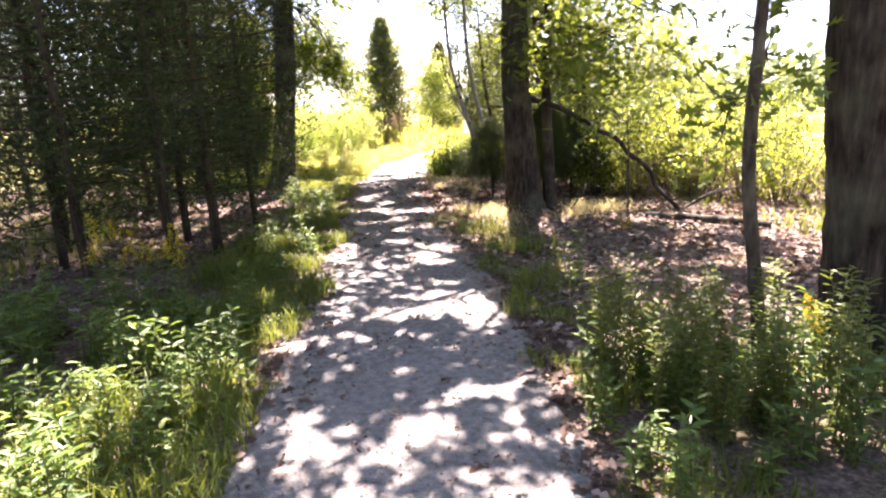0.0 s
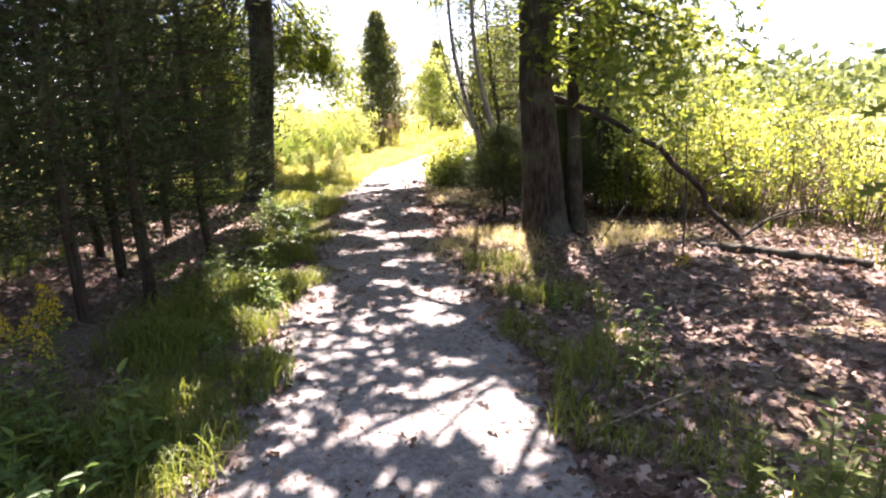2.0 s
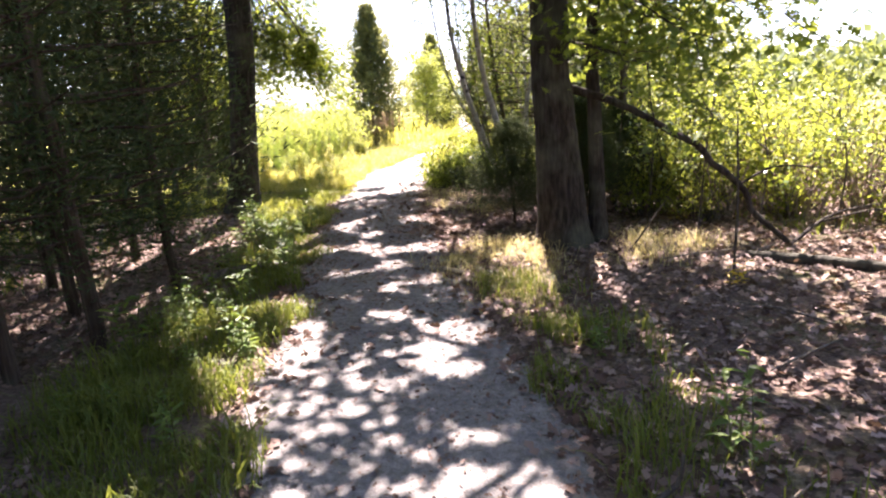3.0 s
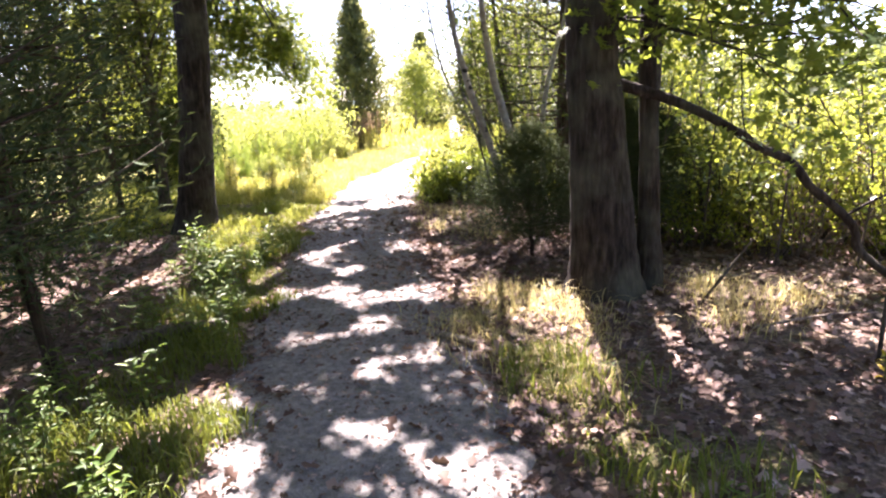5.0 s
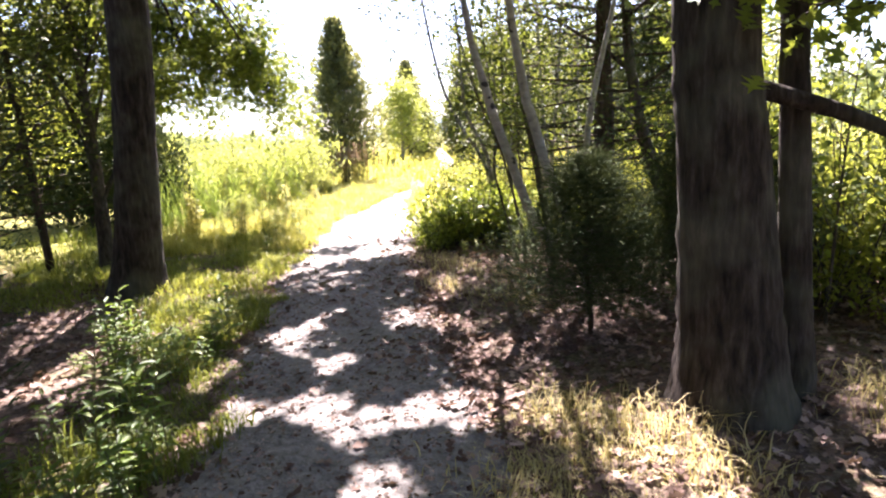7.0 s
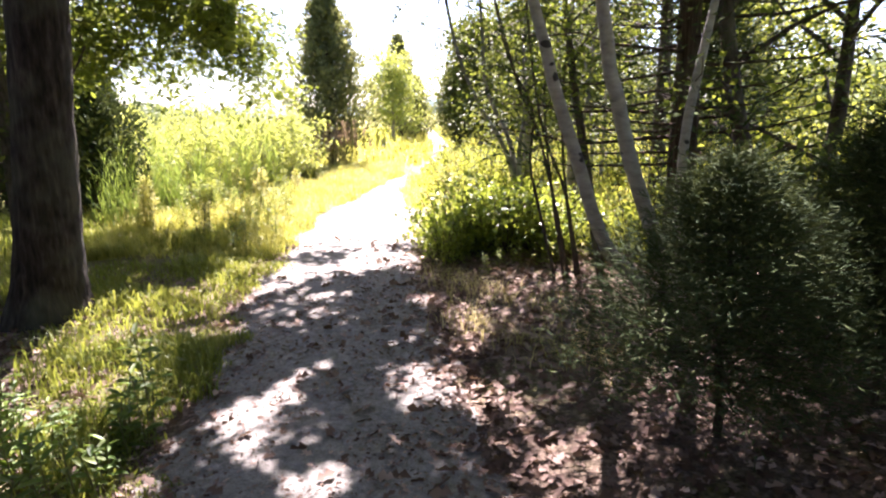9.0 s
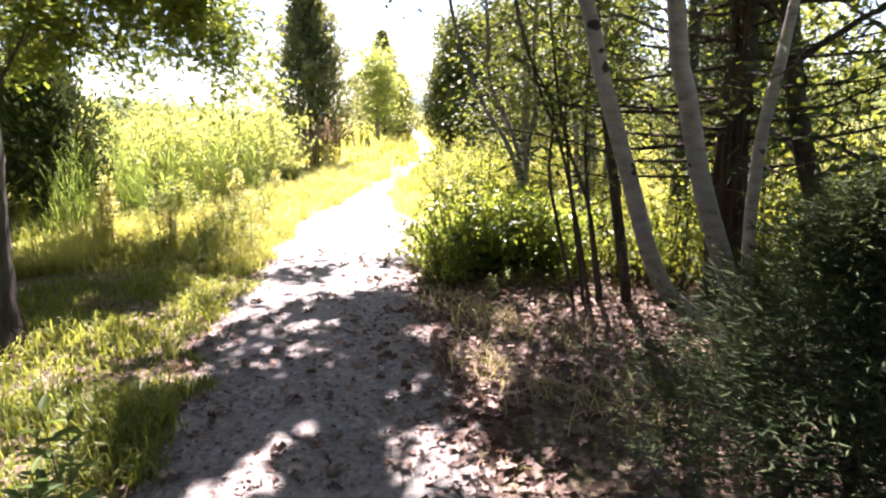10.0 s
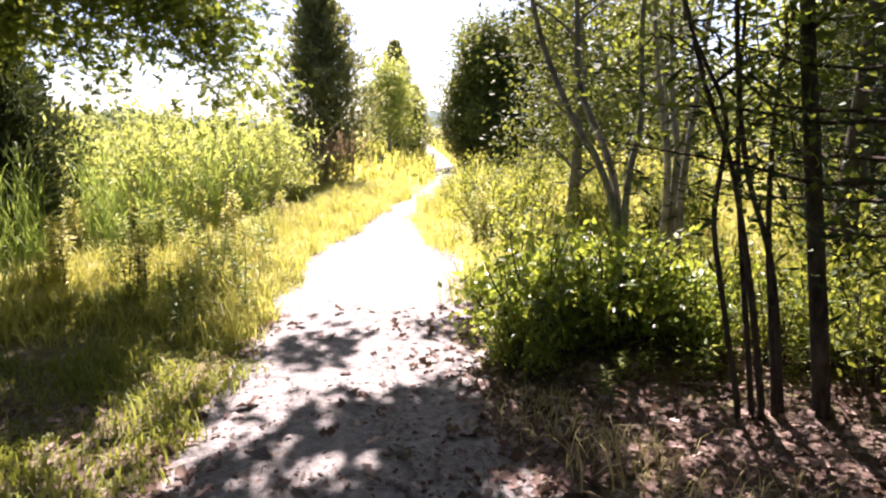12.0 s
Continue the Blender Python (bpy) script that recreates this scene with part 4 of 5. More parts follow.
def scatter(kinds, spots, group, smin=0.85, smax=1.2, seed=0):
    """Set the built kinds on the first spots and copies on the rest."""
    rng = np.random.default_rng(seed)
    for i, (x, y) in enumerate(spots):
        k = kinds[i % len(kinds)]
        ob = k if i < len(kinds) else copy_thing(k, Matrix.Identity(4))
        ob.matrix_basis = at(x, y, rng.uniform(0, 360), rng.uniform(smin, smax))
        tagged(ob, group=group)


bay = [shrub("bayberry_bush", "low glossy green bush at the path's edge", 0.42, 0.66, 40, 44, 0.058, BAY_LEAF, DARK_BARK, 81 + i) for i in range(2)]
scatter(bay, [(0.1, 13.55), (0.62, 13.5), (0.35, 14.2), (1.05, 13.3), (-0.02, 14.7), (0.9, 14.0), (0.55, 13.7), (1.9, 13.4), (0.3, 13.45), (2.3, 13.0), (-0.05, 13.15), (0.78, 13.6), (1.35, 13.6), (1.75, 13.0)], "low bushes at the edge", 0.45, 1.2, 1)
sunny = [shrub("leafy_bush", "sunlit light green bush behind the birches", 0.5, 0.8, 30, 36, 0.055, SHRUB_LEAF, DARK_BARK, 181 + i) for i in range(2)]
scatter(sunny, [(1.75, 12.6), (2.2, 12.3), (2.6, 12.8), (1.5, 13.1), (2.1, 13.5), (3.0, 11.9), (2.75, 11.2), (3.3, 12.9), (2.9, 9.3), (3.3, 9.8), (2.5, 9.9), (3.8, 9.1)], "sunlit bushes behind the birches", 0.7, 1.1, 21)
heath = [shrub("meadow_shrub", "sunlit low yellow-green shrub in the meadow", 0.6, 0.85, 34, 40, 0.06, SHRUB_LEAF, DARK_BARK, 85 + i) for i in range(2)]
scatter(heath, [(0.75, 16.0), (1.5, 16.8), (0.65, 17.6), (2.4, 16.4), (1.3, 18.6), (2.3, 18.2), (0.7, 19.6), (3.3, 17.6), (1.9, 20.4), (3.1, 20.2), (1.2, 21.6), (2.4, 22.4), (4.2, 19.4), (3.4, 23.2), (4.4, 21.8), (5.2, 17.5), (3.6, 15.4), (4.8, 15.2)],
        "low meadow shrubs", 0.8, 1.2, 2)
tall = [shrub("tall_shrub", "tall dark green shrub" if i == 1 else "tall sunlit yellow-green shrub", w, h, n, 68, 0.072, TREE_LEAF if i == 1 else SHRUB_LEAF, DARK_BARK, 88 + i) for i, (w, h, n) in enumerate(((1.1, 1.75, 46), (0.8, 1.95, 30), (1.2, 1.35, 46)))]
scatter(tall, [(4.2, 9.6), (5.6, 10.4), (4.6, 11.4), (6.4, 8.6), (7.2, 10.6), (3.6, 11.0), (5.2, 13.0), (3.0, 10.2), (3.7, 10.0), (2.9, 13.2), (6.6, 12.6), (7.6, 7.2), (8.6, 9.2), (5.6, 15.6), (7.6, 14.8), (4.9, 8.5), (6.0, 6.9), (10.5, 5.5), (3.2, 12.2)],
        "sunlit shrubs", 0.75, 1.12, 3)
pale = [shrub("tall_shrub", "tall pale green willow shrub in full sun", 1.15, 1.75, 42, 60, 0.1, PALE_LEAF, GREY_BARK, 91 + i, SIMPLE, 0.32) for i in range(2)]
scatter(pale, [(-4.2, 20.6), (-5.8, 21.6), (-3.4, 22.2), (-7.4, 22.6), (-4.9, 23.6), (-6.6, 24.6), (-3.9, 25.2), (-8.8, 24.6), (-5.4, 26.6), (-10.4, 22.6), (-7.6, 27.2), (-9.6, 18.6), (-11.4, 26), (-3.4, 19.9), (-4.5, 19.5), (-2.9, 20.9), (-5.4, 19.9), (-6.6, 20.6), (-3.6, 18.8), (-2.9, 19.6), (-4.0, 18.2)], "pale shrubs", 0.85, 1.15, 4)
dead = shrub("bare_shrub", "bare brown shrub of dry twigs", 0.55, 1.0, 40, 10, 0.05, LITTER, DEAD_WOOD, 95)
dead.matrix_basis = at(3.9, 9.0, 0)
for x, y, t, h in ((3.2, 9.3, 70, 0.9), (4.6, 8.9, 130, 1.2), (5.3, 7.7, 200, 1.05), (6.3, 8.0, 300, 1.3), (4.3, 10.4, 20, 1.4)):
    copy_thing(dead, Matrix.Identity(4)).matrix_basis = at(x, y, t, 1.0, h)


# ---- reeds and tall grass ----
def reed(seed):
    rng = np.random.default_rng(seed)
    top = tagged(new("reed_clump"), "clump of tall green reeds with arching blades", "reeds")
    wood, P, D = [], [], []
    for i in range(14):
        a, d = rng.uniform(0, 6.28), rng.uniform(0.02, 0.4)
        s = np.array([d * math.cos(a), d * math.sin(a), -0.02])
        h = rng.uniform(1.0, 1.75)
        e = s + np.array([rng.normal(0, 0.1), rng.normal(0, 0.1), h])
        pts = curve_pts(s, e, 0, 8, rng, 0.01)
        wood.append((pts, np.linspace(0.006, 0.002, 8)))
        for k in range(9):
            t = rng.uniform(0.2, 1.0)
            P.append([np.interp(t, np.linspace(0, 1, 8), pts[:, q]) for q in range(3)])
            b = rng.uniform(0, 6.28)
            D.append((math.cos(b), math.sin(b), rng.uniform(1.2, 4.0)))
    for w in wood:
        part("stalk", tubes("stalk", [w], REED_LEAF, 5, 0, seed), top)
    P, D = np.array(P), np.array(D)
    part("foliage", leaf_cloud("foliage", P, D, rng.normal(0, 0.4, P.shape) + np.array([0, 0, 1.0]), rng.uniform(0.22, 0.42, len(P)), 0.04, BLADE, REED_LEAF), top)
    return top


reeds = [reed(101), reed(102)]
scatter(reeds, [(-3.95, 15.6), (-4.3, 15.9), (-3.6, 16.3), (-3.4, 16.9), (-4.0, 16.8), (-3.1, 17.4), (-3.0, 18.0), (-2.7, 18.6), (-3.6, 17.5), (-4.1, 15.3), (-4.2, 17.5), (-3.7, 18.2), (-4.4, 18.6), (-3.3, 18.9), (-3.9, 17.2), (-3.4, 17.9)], "reeds at the meadow", 0.5, 0.78, 5)


def plume_grass(seed):
    rng = np.random.default_rng(seed)
    top = tagged(new("plume_grass"), "dry brown plumed grass at the foot of the juniper", "grass")
    n = 26
    P = np.stack([rng.normal(0, 0.18, n), rng.normal(0, 0.18, n), np.full(n, -0.02)], 1)
    wood, Q, D = [], [], []
    for p in P:
        h = rng.uniform(0.8, 1.35)
        e = p + np.array([rng.normal(0, 0.08), rng.normal(0, 0.08), h])
        wood.append((np.linspace(p, e, 4), np.full(4, 0.003)))
        for k in range(10):
            Q.append(p + (e - p) * rng.uniform(0.72, 1.0) + rng.normal(0, 0.015, 3))
            D.append(np.array([rng.normal(0, 0.3), rng.normal(0, 0.3), 1.0]))
    tagged(part("branchwork", tubes("branchwork", wood, DRY_GRASS, 4, 0, seed), top), kind="stuff")
    Q = np.array(Q)
    part("plume", leaf_cloud("plume", Q, np.array(D), rng.normal(0, 1, Q.shape), 0.09, 0.35, SIMPLE, PLUME), top)
    return top


scatter([plume_grass(111), plume_grass(112)], [(-1.9, 22.6), (-2.5, 22.4), (-1.5, 23.0), (-2.9, 23.0), (-2.2, 22.0), (-1.7, 22.1), (-3.3, 22.6)], "plumed grass", 0.8, 1.1, 6)


# ---- grasses ----
def sow(n, x0, x1, y0, y1, keep, rng):
    x, y = rng.uniform(x0, x1, n), rng.uniform(y0, y1, n)
    k = keep(x, y)
    x, y = x[k], y[k]
    return np.stack([x, y, hill(x, y) - 0.01], 1)


def ragged(y):
    """How far the grass creeps in and out along the path's edge."""
    return 0.09 * np.sin(2.9 * y + 0.7) + 0.07 * np.sin(6.7 * y) + 0.04 * np.sin(15.1 * y)


def tufty(x, y, s=1.5, seed=0.0, cut=0.0):
    """Where grass stands in tufts."""
    return np.array([noise.noise((a * s, b * s, seed)) > cut for a, b in zip(x, y)], dtype=bool)


def uneven(P):
    """Taller and shorter spots."""
    return np.array([0.85 + 1.1 * noise.noise((a * 1.6, b * 1.6, 30.0)) for a, b, _ in P]).clip(0.3, 1.3)


def grass(name, label, P, h0, h1, mat, seed, width=0.005, lean=0.6, wind=(0, 0)):
    rng = np.random.default_rng(seed)
    tagged(new(name, blades(name, P, rng.uniform(h0, h1, len(P)) * uneven(P), rng, mat, width, lean, wind)), label, "grass", kind="stuff")


g = np.random.default_rng(200)
P = sow(66000, -3.4, -0.9, 1.0, 11.5, lambda x, y: (x < left_edge(y) + ragged(y) + 0.12 * g.random(len(x))) & (x > left_edge(y) - np.interp(y, [4, 6, 7.5, 10, 11], [0.95, 0.9, 0.45, 0.4, 0.8]) - 0.4 * g.random(len(x)) ** 2) & tufty(x, y, 1.8, 1, -0.3), g)
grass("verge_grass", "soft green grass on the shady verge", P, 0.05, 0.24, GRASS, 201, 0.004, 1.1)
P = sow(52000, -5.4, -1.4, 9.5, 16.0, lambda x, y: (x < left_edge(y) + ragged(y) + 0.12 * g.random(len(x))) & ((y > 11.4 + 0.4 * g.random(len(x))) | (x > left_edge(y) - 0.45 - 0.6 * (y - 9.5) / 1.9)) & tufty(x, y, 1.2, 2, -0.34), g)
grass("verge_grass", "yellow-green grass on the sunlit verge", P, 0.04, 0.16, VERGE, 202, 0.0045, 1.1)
P = sow(24000, 0.2, 2.6, 0.9, 7.6, lambda x, y: (x > right_edge(y) + ragged(y + 2.0)) & (x < right_edge(y) + 0.25 + (0.7 + 1.3 * (y < 3.2)) * g.random(len(x))) & tufty(x, y, 1.5, 3, -0.12), g)
grass("verge_grass", "sparse green grass among fallen leaves", P, 0.06, 0.22, GRASS, 203, 0.004, 0.9)
tuft = [(0.12, 8.3), (0.35, 8.15), (0.22, 7.8), (0.42, 7.45), (0.5, 7.0), (0.55, 8.4), (0.75, 8.2), (0.3, 8.55), (0.62, 7.75), (0.05, 8.0), (0.85, 7.85), (0.45, 6.7)]
c = np.array(tuft)[g.integers(0, len(tuft), 3000)] + g.normal(0, 0.17, (3000, 2))
grass("dry_grass", "tan dry grass tufts in a sun patch beside the oak", np.stack([c[:, 0], c[:, 1], hill(c[:, 0], c[:, 1]) - 0.01], 1), 0.04, 0.19, DRY_GRASS, 204, 0.0028, 1.6)
tuft2 = [(0.05, 11.4), (0.3, 11.1), (0.5, 11.7), (0.2, 12.1), (0.0, 12.6), (0.55, 10.6), (1.9, 8.2), (2.1, 8.6), (2.3, 8.0), (1.8, 7.7)]
c = np.array(tuft2)[g.integers(0, len(tuft2), 1800)] + g.normal(0, 0.16, (1800, 2))
grass("dry_grass", "thin tan grass tufts in leaf litter", np.stack([c[:, 0], c[:, 1], hill(c[:, 0], c[:, 1]) - 0.01], 1), 0.06, 0.24, DRY_GRASS, 205, 0.003, 1.7)
P = sow(48000, -4.2, -0.2, 13.8, 24.0, lambda x, y: (x < left_edge(y) + 0.8 * ragged(y) + 0.12 * g.random(len(x))) & (x > left_edge(y) - 2.3) & tufty(x, y, 0.9, 4, -0.45), g)
grass("meadow_grass", "tall golden meadow grass in full sun", P, 0.1, 0.36, MEADOW, 206, 0.0045, 1.3)
P = sow(28000, -0.5, 6.5, 14.5, 26.0, lambda x, y: (x > right_edge(y) + 0.8 * ragged(y + 2.0) - 0.1 * g.random(len(x))) & tufty(x, y, 0.8, 5, -0.35), g)
grass("meadow_grass", "tall golden meadow grass in full sun", P, 0.16, 0.44, MEADOW, 207, 0.005, 1.2)
P = sow(17000, -14, 18, 24.0, 60.0, lambda x, y: ((x < left_edge(y)) | (x > right_edge(y))), g)
grass("meadow_grass", "distant golden meadow grass", P, 0.25, 0.6, MEADOW, 208, 0.045, 0.8)
P = sow(16000, 3.0, 12.0, 2.0, 15.0, lambda x, y: tufty(x, y, 0.7, 6, -0.05) & (x > 3.2 + (9 - y).clip(0, 9) * 0.25), g)
grass("undergrowth", "rank green undergrowth below the shrubs", P, 0.08, 0.26, GRASS, 209, 0.006, 1.0)
P = sow(14000, -10.0, -4.0, 3.0, 17.0, lambda x, y: tufty(x, y, 0.8, 7, 0.0), g)
grass("undergrowth", "rank green undergrowth among the cedars", P, 0.1, 0.35, GRASS, 210, 0.006, 0.9)


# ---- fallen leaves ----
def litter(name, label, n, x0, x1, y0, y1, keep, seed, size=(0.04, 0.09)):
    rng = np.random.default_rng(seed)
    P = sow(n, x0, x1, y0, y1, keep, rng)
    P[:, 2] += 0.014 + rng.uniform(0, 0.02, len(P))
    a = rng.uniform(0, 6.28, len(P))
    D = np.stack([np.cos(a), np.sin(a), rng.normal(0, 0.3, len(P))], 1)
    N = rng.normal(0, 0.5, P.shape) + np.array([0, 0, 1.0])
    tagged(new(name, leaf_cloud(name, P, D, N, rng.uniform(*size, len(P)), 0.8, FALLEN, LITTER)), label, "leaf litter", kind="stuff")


litter("leaf_litter", "carpet of brown fallen oak leaves", 26000, -0.4, 5.5, 3.0, 13.2, lambda x, y: (x > right_edge(y) - 0.22 + 0.5 * g.random(len(x))) & tufty(x, y, 0.9, 8, -0.7), 301)
litter("leaf_litter", "brown fallen leaves under the cedars", 22000, -8.5, -1.6, 2.0, 13.0, lambda x, y: (x < left_edge(y) - 0.25 - 0.8 * g.random(len(x))) & tufty(x, y, 0.8, 9, -0.35), 302)
litter("leaf_litter", "scattered fallen leaves on the path", 15000, -2.2, 0.9, 0.5, 14.5, lambda x, y: (x > left_edge(y) - 0.1) & (x < right_edge(y) + 0.2) & ((x - left_edge(y) < 0.35 * g.random(len(x)) ** 2) | (right_edge(y) - x < (0.1 + 0.75 * ((y - 5) / 6).clip(0, 1)) * g.random(len(x)) ** 2) | (g.random(len(x)) < 0.03 + 0.1 * ((y > 6) & (y < 13)))), 303, (0.045, 0.1))

# Leaf bits, strewn thicker over the shaded stretch to put shade into its tone.
litter("leaf_crumbs", "dark broken bits of leaf on the path, thickened to deepen its shade", 60000, -2.2, 0.9, 0.5, 14.2, lambda x, y: (x > left_edge(y) - 0.05) & (x < right_edge(y) + 0.1) & (g.random(len(x)) < np.interp(y, [1, 5, 8, 12, 13.3], [0.25, 0.4, 0.9, 0.8, 0.05])) & tufty(x, y, 2.6, 14, -0.25), 304, (0.012, 0.034))


# ---- weeds and goldenrod ----
def weed(seed, h, leaf_len, n_stem, flower=False, shape=LONG, mat=None, label="leafy green weed with long pointed leaves"):
    rng = np.random.default_rng(seed)
    top = tagged(new("goldenrod" if flower else "weed"), label, "weed")
    wood, P, D, Q = [], [], [], []
    for i in range(n_stem):
        s = np.array([rng.normal(0, 0.05), rng.normal(0, 0.05), -0.02])
        hh = h * rng.uniform(0.7, 1.1)
        e = s + np.array([rng.normal(0, 0.12 * h), rng.normal(0, 0.12 * h), hh])
        pts = curve_pts(s, e, 0, 7, rng, 0.02)
        wood.append((pts, np.linspace(0.005, 0.002, 7)))
        k = int(9 + 14 * h) if shape is LONG else 46
        for j in range(k):
            t = (j + 0.5) / k * 0.9 + 0.1
            P.append([np.interp(t, np.linspace(0, 1, 7), pts[:, q]) for q in range(3)])
            b = j * 2.4 + rng.uniform(-0.4, 0.4)
            D.append((math.cos(b), math.sin(b), rng.uniform(-0.1, 0.6)))
        if flower:
            for j in range(80):
                f = rng.random()
                b = rng.uniform(0, 6.28)
                r = 0.11 * (1 - f) * rng.random() + 0.01
                Q.append(pts[-1] + np.array([r * math.cos(b) + 0.08 * f, r * math.sin(b), -0.08 + 0.2 * f]))
    for w in wood:
        part("stalk", tubes("stalk", [w], STRAW, 8, 0, seed), top)
    P, D = np.array(P), np.array(D)
    part("foliage", leaf_cloud("foliage", P, D, rng.normal(0, 0.25, P.shape) + np.array([0, 0, 1.0]), leaf_len * rng.uniform(0.6, 1.2, len(P)), 0.3, shape, mat or WEED_LEAF), top)
    if flower:
        for q in np.array(Q).reshape(n_stem, -1, 3):
            part("flower_plume", leaf_cloud("flower_plume", q, rng.normal(0, 1, q.shape), rng.normal(0, 1, q.shape), 0.02, 0.8, SIMPLE, GOLD), top, "golden-yellow flower plume")["kind"] = "stuff"
    return top


def spots_in(n, x0, x1, y0, y1, keep, seed):
    rng = np.random.default_rng(seed)
    out = []
    while len(out) < n:
        x, y = rng.uniform(x0, x1), rng.uniform(y0, y1)
        if keep(x, y):
            out.append((x, y))
    return out


weeds = [weed(401 + i, h, l, k) for i, (h, l, k) in enumerate(((0.4, 0.085, 4), (0.32, 0.08, 5), (0.48, 0.09, 3), (0.26, 0.075, 4)))]
side = lambda x, y: x < left_edge(y) - 0.12
scatter(weeds, spots_in(165, -3.4, -1.0, 1.0, 4.3, side, 1) + spots_in(16, -2.6, -1.2, 4.9, 7.5, lambda x, y: left_edge(y) - 1.0 < x < left_edge(y) - 0.1, 2) + spots_in(36, -2.8, -1.3, 7.8, 10.3, lambda x, y: left_edge(y) - 0.95 < x < left_edge(y) - 0.08, 12)
        + spots_in(64, 0.7, 2.6, 1.5, 3.4, lambda x, y: x > right_edge(y) + 0.15, 3) + spots_in(2, 0.5, 2.2, 4.0, 7.0, lambda x, y: right_edge(y) + 0.1 < x < right_edge(y) + 0.9, 4), "verge weeds", 0.6, 1.15, 7)
feather = [weed(411 + i, 0.8, 0.075, 10, False, SIMPLE, GRASS, "bushy fine-leaved green weed") for i in range(2)]
scatter(feather, [(0.85, 2.9), (1.05, 3.05), (1.25, 2.8), (1.0, 2.6), (1.45, 3.0), (1.2, 2.4), (1.6, 2.75), (1.45, 2.45), (1.75, 3.05), (1.9, 2.7), (0.9, 3.25), (1.3, 3.2), (1.55, 3.3), (1.7, 2.35)], "bushy weeds", 0.6, 0.9, 8)
gold = [weed(421 + i, 0.75, 0.09, 3, True, label="goldenrod in yellow flower on the verge") for i in range(2)]
scatter(gold, [(-2.05, 4.4), (-2.35, 4.5), (-2.6, 4.6), (-2.15, 4.65), (-2.45, 4.2), (1.85, 2.85)], "goldenrod", 0.65, 0.9, 9)
herb = [weed(441 + i, 0.6, 0.07, 6, False, SIMPLE, m, "sunlit leafy meadow herb") for i, m in enumerate((MEADOW, SHRUB_LEAF, PALE_LEAF))]
scatter(herb, spots_in(60, -5.0, -1.9, 14.8, 22.0, lambda x, y: x < left_edge(y) - 0.25, 5) + spots_in(24, 0.2, 3.5, 15.6, 23.0, lambda x, y: x > right_edge(y) + 0.2, 6), "meadow herbs", 0.6, 1.2, 12)
tall_weed = [weed(431 + i, 0.7, 0.08, 3, label="upright leafy weed at the meadow's edge") for i in range(2)]
scatter(tall_weed, [(-1.95, 14.5), (-2.1, 15.2), (-2.3, 14.2), (-1.95, 15.8), (-2.5, 15.6), (-2.2, 14.0), (-2.9, 14.9)], "edge weeds", 0.7, 1.0, 10)

YELLOW_LEAF = leaf_material("yellowed_leaves", (0.4, 0.28, 0.02), (0.55, 0.4, 0.03), (0.68, 0.52, 0.07), (0.7, 0.55, 0.04), 0.35)
seedling = weed(451, 0.2, 0.07, 3, False, LONG, YELLOW_LEAF, "small seedling with yellowed leaves in leaf litter")
seedling.matrix_basis = at(2.12, 6.85, 40)
sprig = [weed(461 + i, 0.34, 0.075, 4, False, LONG, PALE_LEAF, "light green leafy seedling in front of the bushes") for i in range(2)]
scatter(sprig, [(0.45, 12.95), (0.85, 12.95), (0.3, 12.75), (1.05, 13.0), (1.7, 12.75), (1.95, 12.6), (1.45, 12.85), (0.65, 13.05)], "seedlings below the bushes", 0.6, 1.1, 31)


# ---- fallen wood ----
def stick(name, label, pts, rad, mat, seed, side=()):
    rng = np.random.default_rng(seed)
    base = np.array(pts[0], float)
    top = tagged(new(name), label, "fallen branch")
    top.location = base
    part("limb", tubes("limb", [(spline(np.array(pts, float) - base, 24), np.interp(np.linspace(0, 1, 24), np.linspace(0, 1, len(rad)), rad))], mat, 10, 0.06, seed), top)
    for q, rr in side:
        part("twig", tubes("twig", [(spline(np.array(q, float) - base, 12), np.linspace(rr, rr * 0.4, 12))], mat, 6, 0.04, seed + 1), top)
    return top


stick("fallen_limb", "dead grey limb leaning from the oak down to the ground", [(3.25, 8.0, 0.01), (3.12, 8.2, 0.17), (2.99, 8.3, 0.32), (2.93, 8.3, 0.5), (2.72, 8.32, 0.7), (2.58, 8.3, 0.8), (2.45, 8.35, 0.98), (2.22, 8.4, 1.1), (2.08, 8.35, 1.19), (1.7, 8.5, 1.42), (1.2, 8.6, 1.6)], [0.026, 0.028, 0.034, 0.03, 0.033, 0.031, 0.036, 0.031, 0.033, 0.036, 0.045], OAK_BARK, 501,
      [([(2.86, 8.35, 0.54), (3.2, 8.3, 0.72), (3.6, 8.2, 0.7)], 0.013), ([(3.25, 8.0, 0.02), (3.8, 8.3, 0.2), (4.4, 8.5, 0.25)], 0.022), ([(3.7, 8.25, 0.16), (4.0, 8.0, 0.3), (4.3, 7.9, 0.3)], 0.012)])
stick("log", "rotting log lying in fallen leaves", [(2.6, 7.6, 0.05), (3.1, 7.2, 0.06), (3.7, 6.6, 0.07)], [0.045, 0.05, 0.04], OAK_BARK, 502)
stick("log", "short weathered log in the grass", [(-2.3, 7.85, 0.06), (-2.0, 8.05, 0.07), (-1.7, 8.22, 0.05)], [0.05, 0.055, 0.045], DEAD_WOOD, 503)
stick("fallen_branch", "short thick stick at the path's edge", [(-0.14, 7.85, 0.03), (-0.02, 7.75, 0.035), (0.1, 7.64, 0.03)], [0.022, 0.026, 0.022], DEAD_WOOD, 504)
stick("fallen_branch", "crooked twig sticking up at the path's edge", [(0.62, 4.35, 0.0), (0.63, 4.4, 0.06), (0.72, 4.45, 0.1), (0.76, 4.5, 0.18)], [0.014, 0.013, 0.01, 0.006], DARK_BARK, 505)
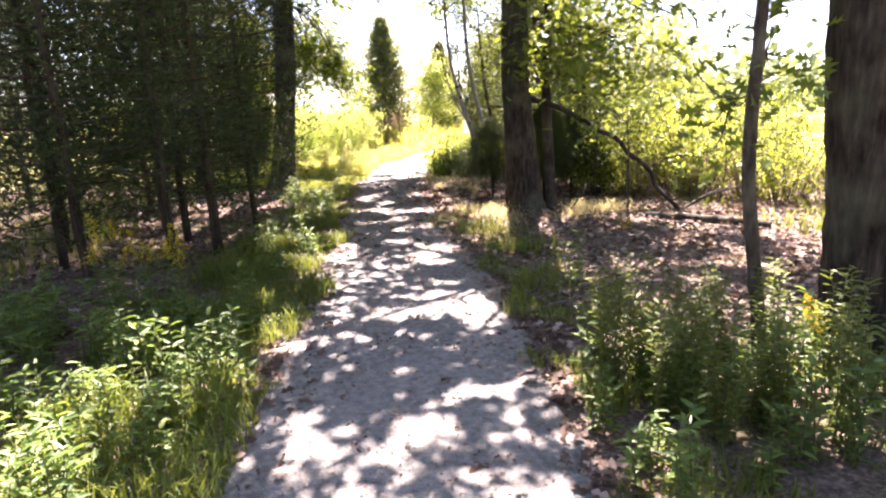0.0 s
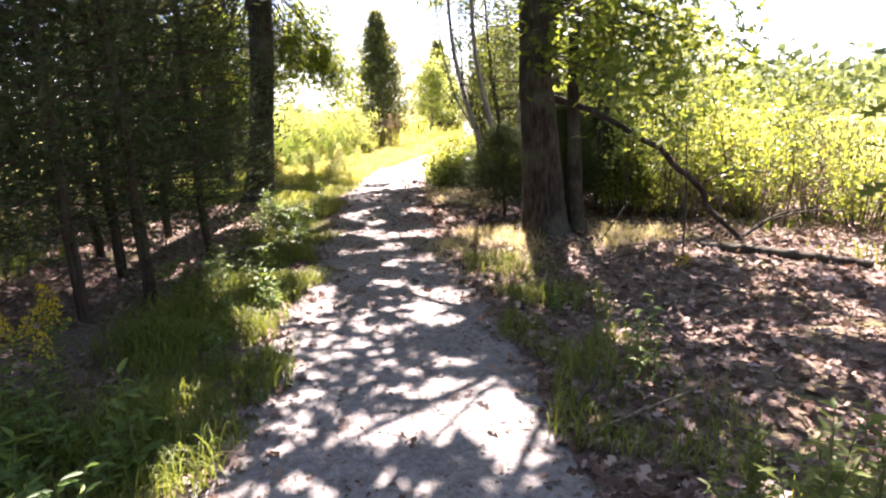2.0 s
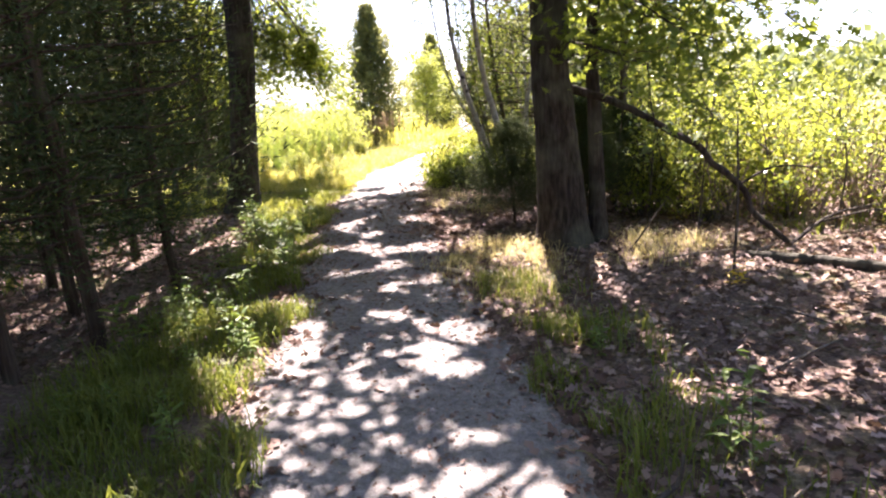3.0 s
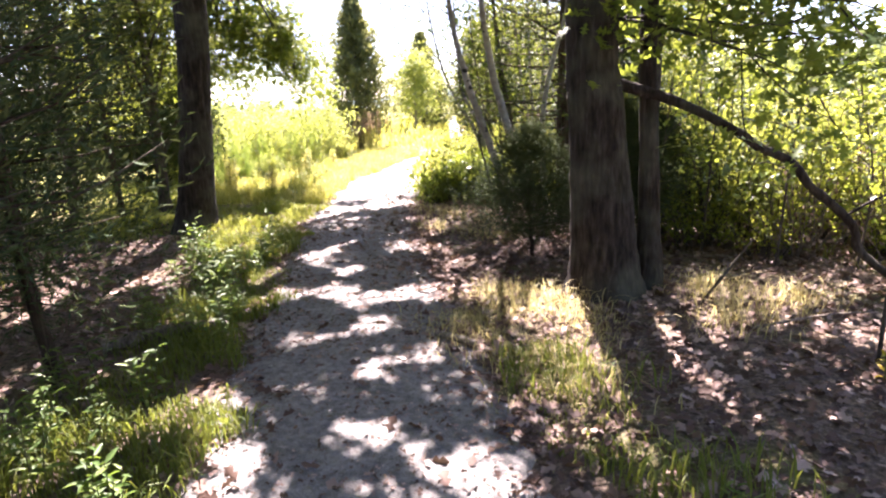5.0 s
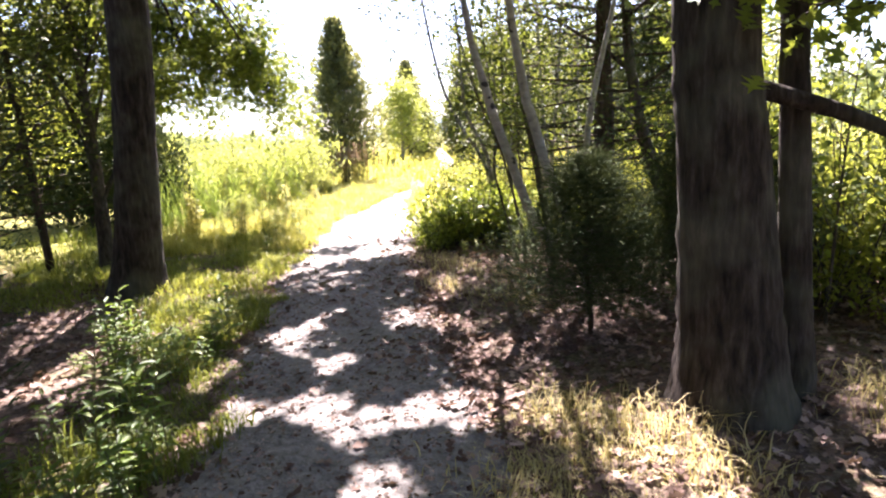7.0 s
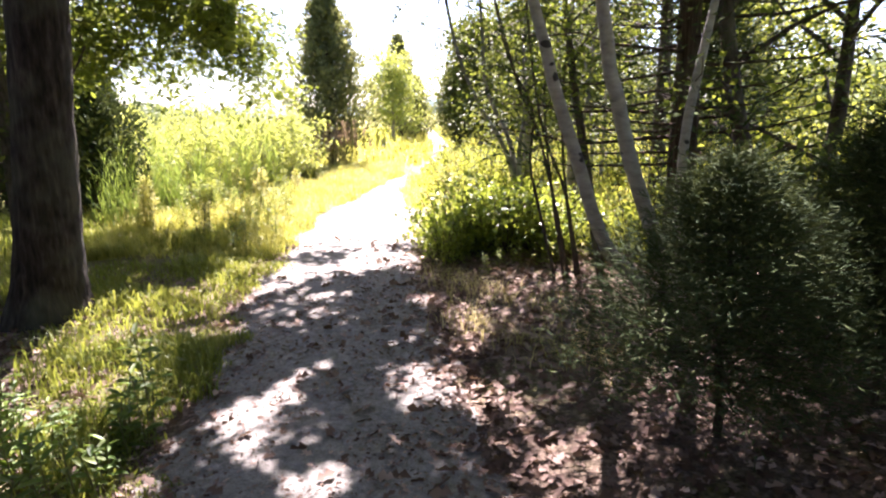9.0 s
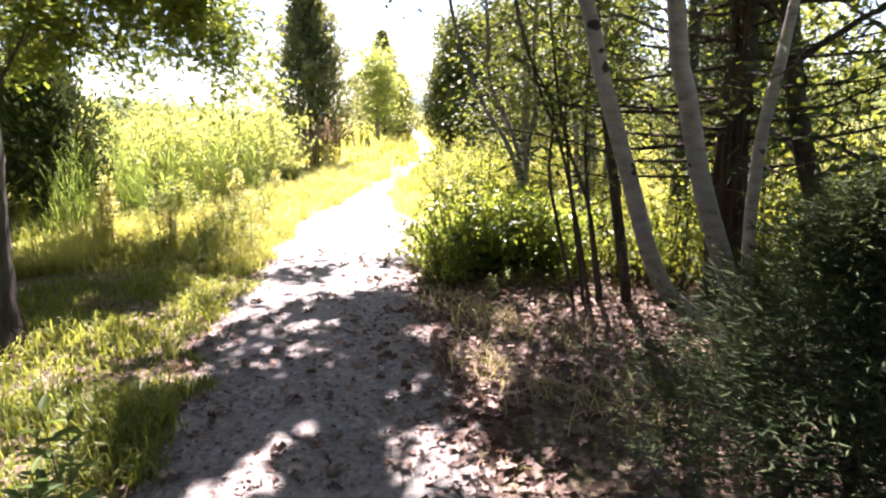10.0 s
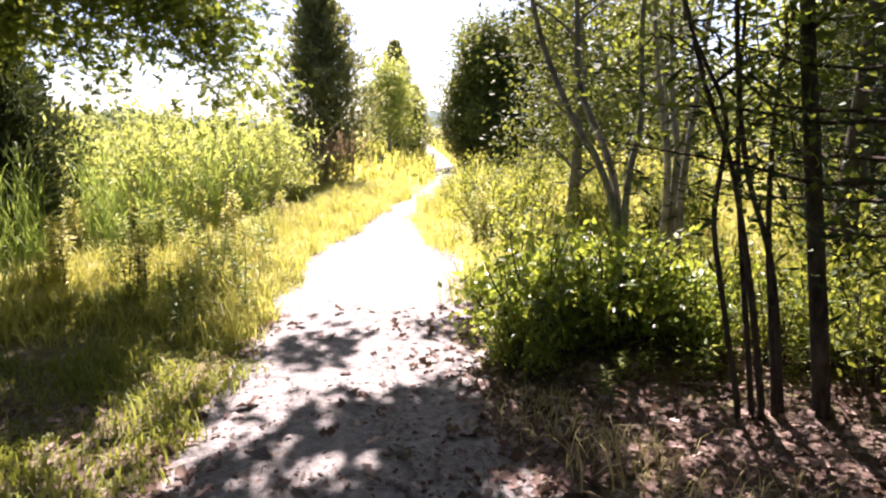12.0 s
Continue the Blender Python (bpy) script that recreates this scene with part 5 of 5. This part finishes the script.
stick("sapling", "thin bare dark sapling in leaf litter", [(2.22, 7.05, -0.02), (2.22, 7.05, 0.6), (2.19, 7.07, 1.3)], [0.012, 0.01, 0.005], DARK_BARK, 506)
stick("fallen_branch", "thin dead stick leaning beside the oak", [(1.75, 8.15, 0.0), (1.9, 8.1, 0.25), (2.05, 8.05, 0.5)], [0.012, 0.01, 0.006], DARK_BARK, 507)
stick("fallen_branch", "pale grey dead branch leaning behind the stem clump", [(1.68, 12.82, 0.0), (1.62, 13.0, 0.1), (1.52, 13.3, 0.28)], [0.03, 0.027, 0.02], GREY_BARK, 508)
rs = np.random.default_rng(510)
for i in range(16):
    x, y, a, l = rs.uniform(0.9, 4.2), rs.uniform(4.2, 12.0), rs.uniform(0, 3.14), rs.uniform(0.15, 0.45)
    z = float(hill(np.array(x), np.array(y))) + 0.03
    dx, dy = l * math.cos(a), l * math.sin(a)
    stick("fallen_branch", "thin dead twig lying on fallen leaves", [(x - dx, y - dy, z), (x + 0.04, y, z + 0.02), (x + dx, y + dy, z)], [0.009, 0.008, 0.004], DEAD_WOOD, 520 + i)


# ---- stones on the path ----
def pebble(seed):
    rng = np.random.default_rng(seed)
    bm = bmesh.new()
    bmesh.ops.create_icosphere(bm, subdivisions=1, radius=1.0)
    for v in bm.verts:
        v.co *= rng.uniform(0.75, 1.15)
        v.co.z *= 0.55
    me = bpy.data.meshes.new("pebble")
    bm.to_mesh(me)
    bm.free()
    me.materials.append(STONE)
    return me


STONE, _nt, _b = material("stone", 0.85, 0.3)
_nt.links.new(ramp(_nt, noise_tex(_nt, 30), [(0.3, (0.12, 0.11, 0.1)), (0.7, (0.4, 0.37, 0.34))]), _b.inputs["Base Color"])
stones = [pebble(600 + i) for i in range(4)]
rs = np.random.default_rng(601)
for i in range(110):
    y = rs.uniform(1.0, 13.5)
    x = rs.uniform(float(left_edge(y)), float(right_edge(y)))
    ob = tagged(new("pebble", stones[i % 4]), "small grey pebble on the path", "stone", "pebbles on the path")
    r = rs.uniform(0.006, 0.02)
    ob.matrix_basis = pose(x, y, 0.012 + r * 0.2, 0, 0, rs.uniform(0, 360)) @ Matrix.Diagonal((r, r, r, 1))


# ---- distance ----
def far_woods():
    rng = np.random.default_rng(700)
    P = []
    for x0, x1, y0, y1, h, n in ((-140, -30, 90, 140, 4.0, 300), (16, 130, 60, 110, 5.2, 420), (26, 80, 20, 60, 5.0, 200), (-90, -45, -20, 60, 7.0, 200), (20, 70, -40, 14, 8.0, 160), (-16, 14, -44, -16, 8.0, 120)):
        for i in range(n):
            x, y, hh = rng.uniform(x0, x1), rng.uniform(y0, y1), h * rng.uniform(0.5, 1.1)
            c = np.array([x, y, hh * 0.55])
            P.append(c + rng.normal(0, 1, (36, 3)) * np.array([hh * 0.3, hh * 0.3, hh * 0.25]))
    P = np.concatenate(P)
    P[:, 2] = np.abs(P[:, 2])
    me = leaf_cloud("far_woods", P, rng.normal(0, 1, P.shape), rng.normal(0, 1, P.shape), rng.uniform(0.6, 1.3, len(P)), 0.75, SIMPLE, FAR_LEAF)
    tagged(new("far_woods", me), "distant green woods round the meadow", "woods", kind="stuff")


def far_hill():
    # Aerial haze is put into the hill's blue-grey base colour.
    m, nt, b = material("haze_tinted_hill", 1.0, 0.0)
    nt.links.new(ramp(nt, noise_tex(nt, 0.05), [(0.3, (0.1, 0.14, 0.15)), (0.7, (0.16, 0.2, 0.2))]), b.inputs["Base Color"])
    xs = np.linspace(-500, 500, 120)
    top = 9 + 3 * np.sin(xs / 70) + 1.5 * np.sin(xs / 23)
    V = np.concatenate([np.stack([xs, np.full(120, 440.0), np.full(120, -1.0)], 1), np.stack([xs, np.full(120, 470.0), top], 1), np.stack([xs, np.full(120, 560.0), np.full(120, -1.0)], 1)])
    i = np.arange(119)
    F = np.concatenate([np.stack([i + k, i + 1 + k, i + 121 + k, i + 120 + k], 1) for k in (0, 120)])
    tagged(new("backdrop", smooth(np_mesh("backdrop", V, [F], m))), "low wooded hill on the horizon, tinted blue for haze", "hill", kind="structure")


far_woods()
far_hill()
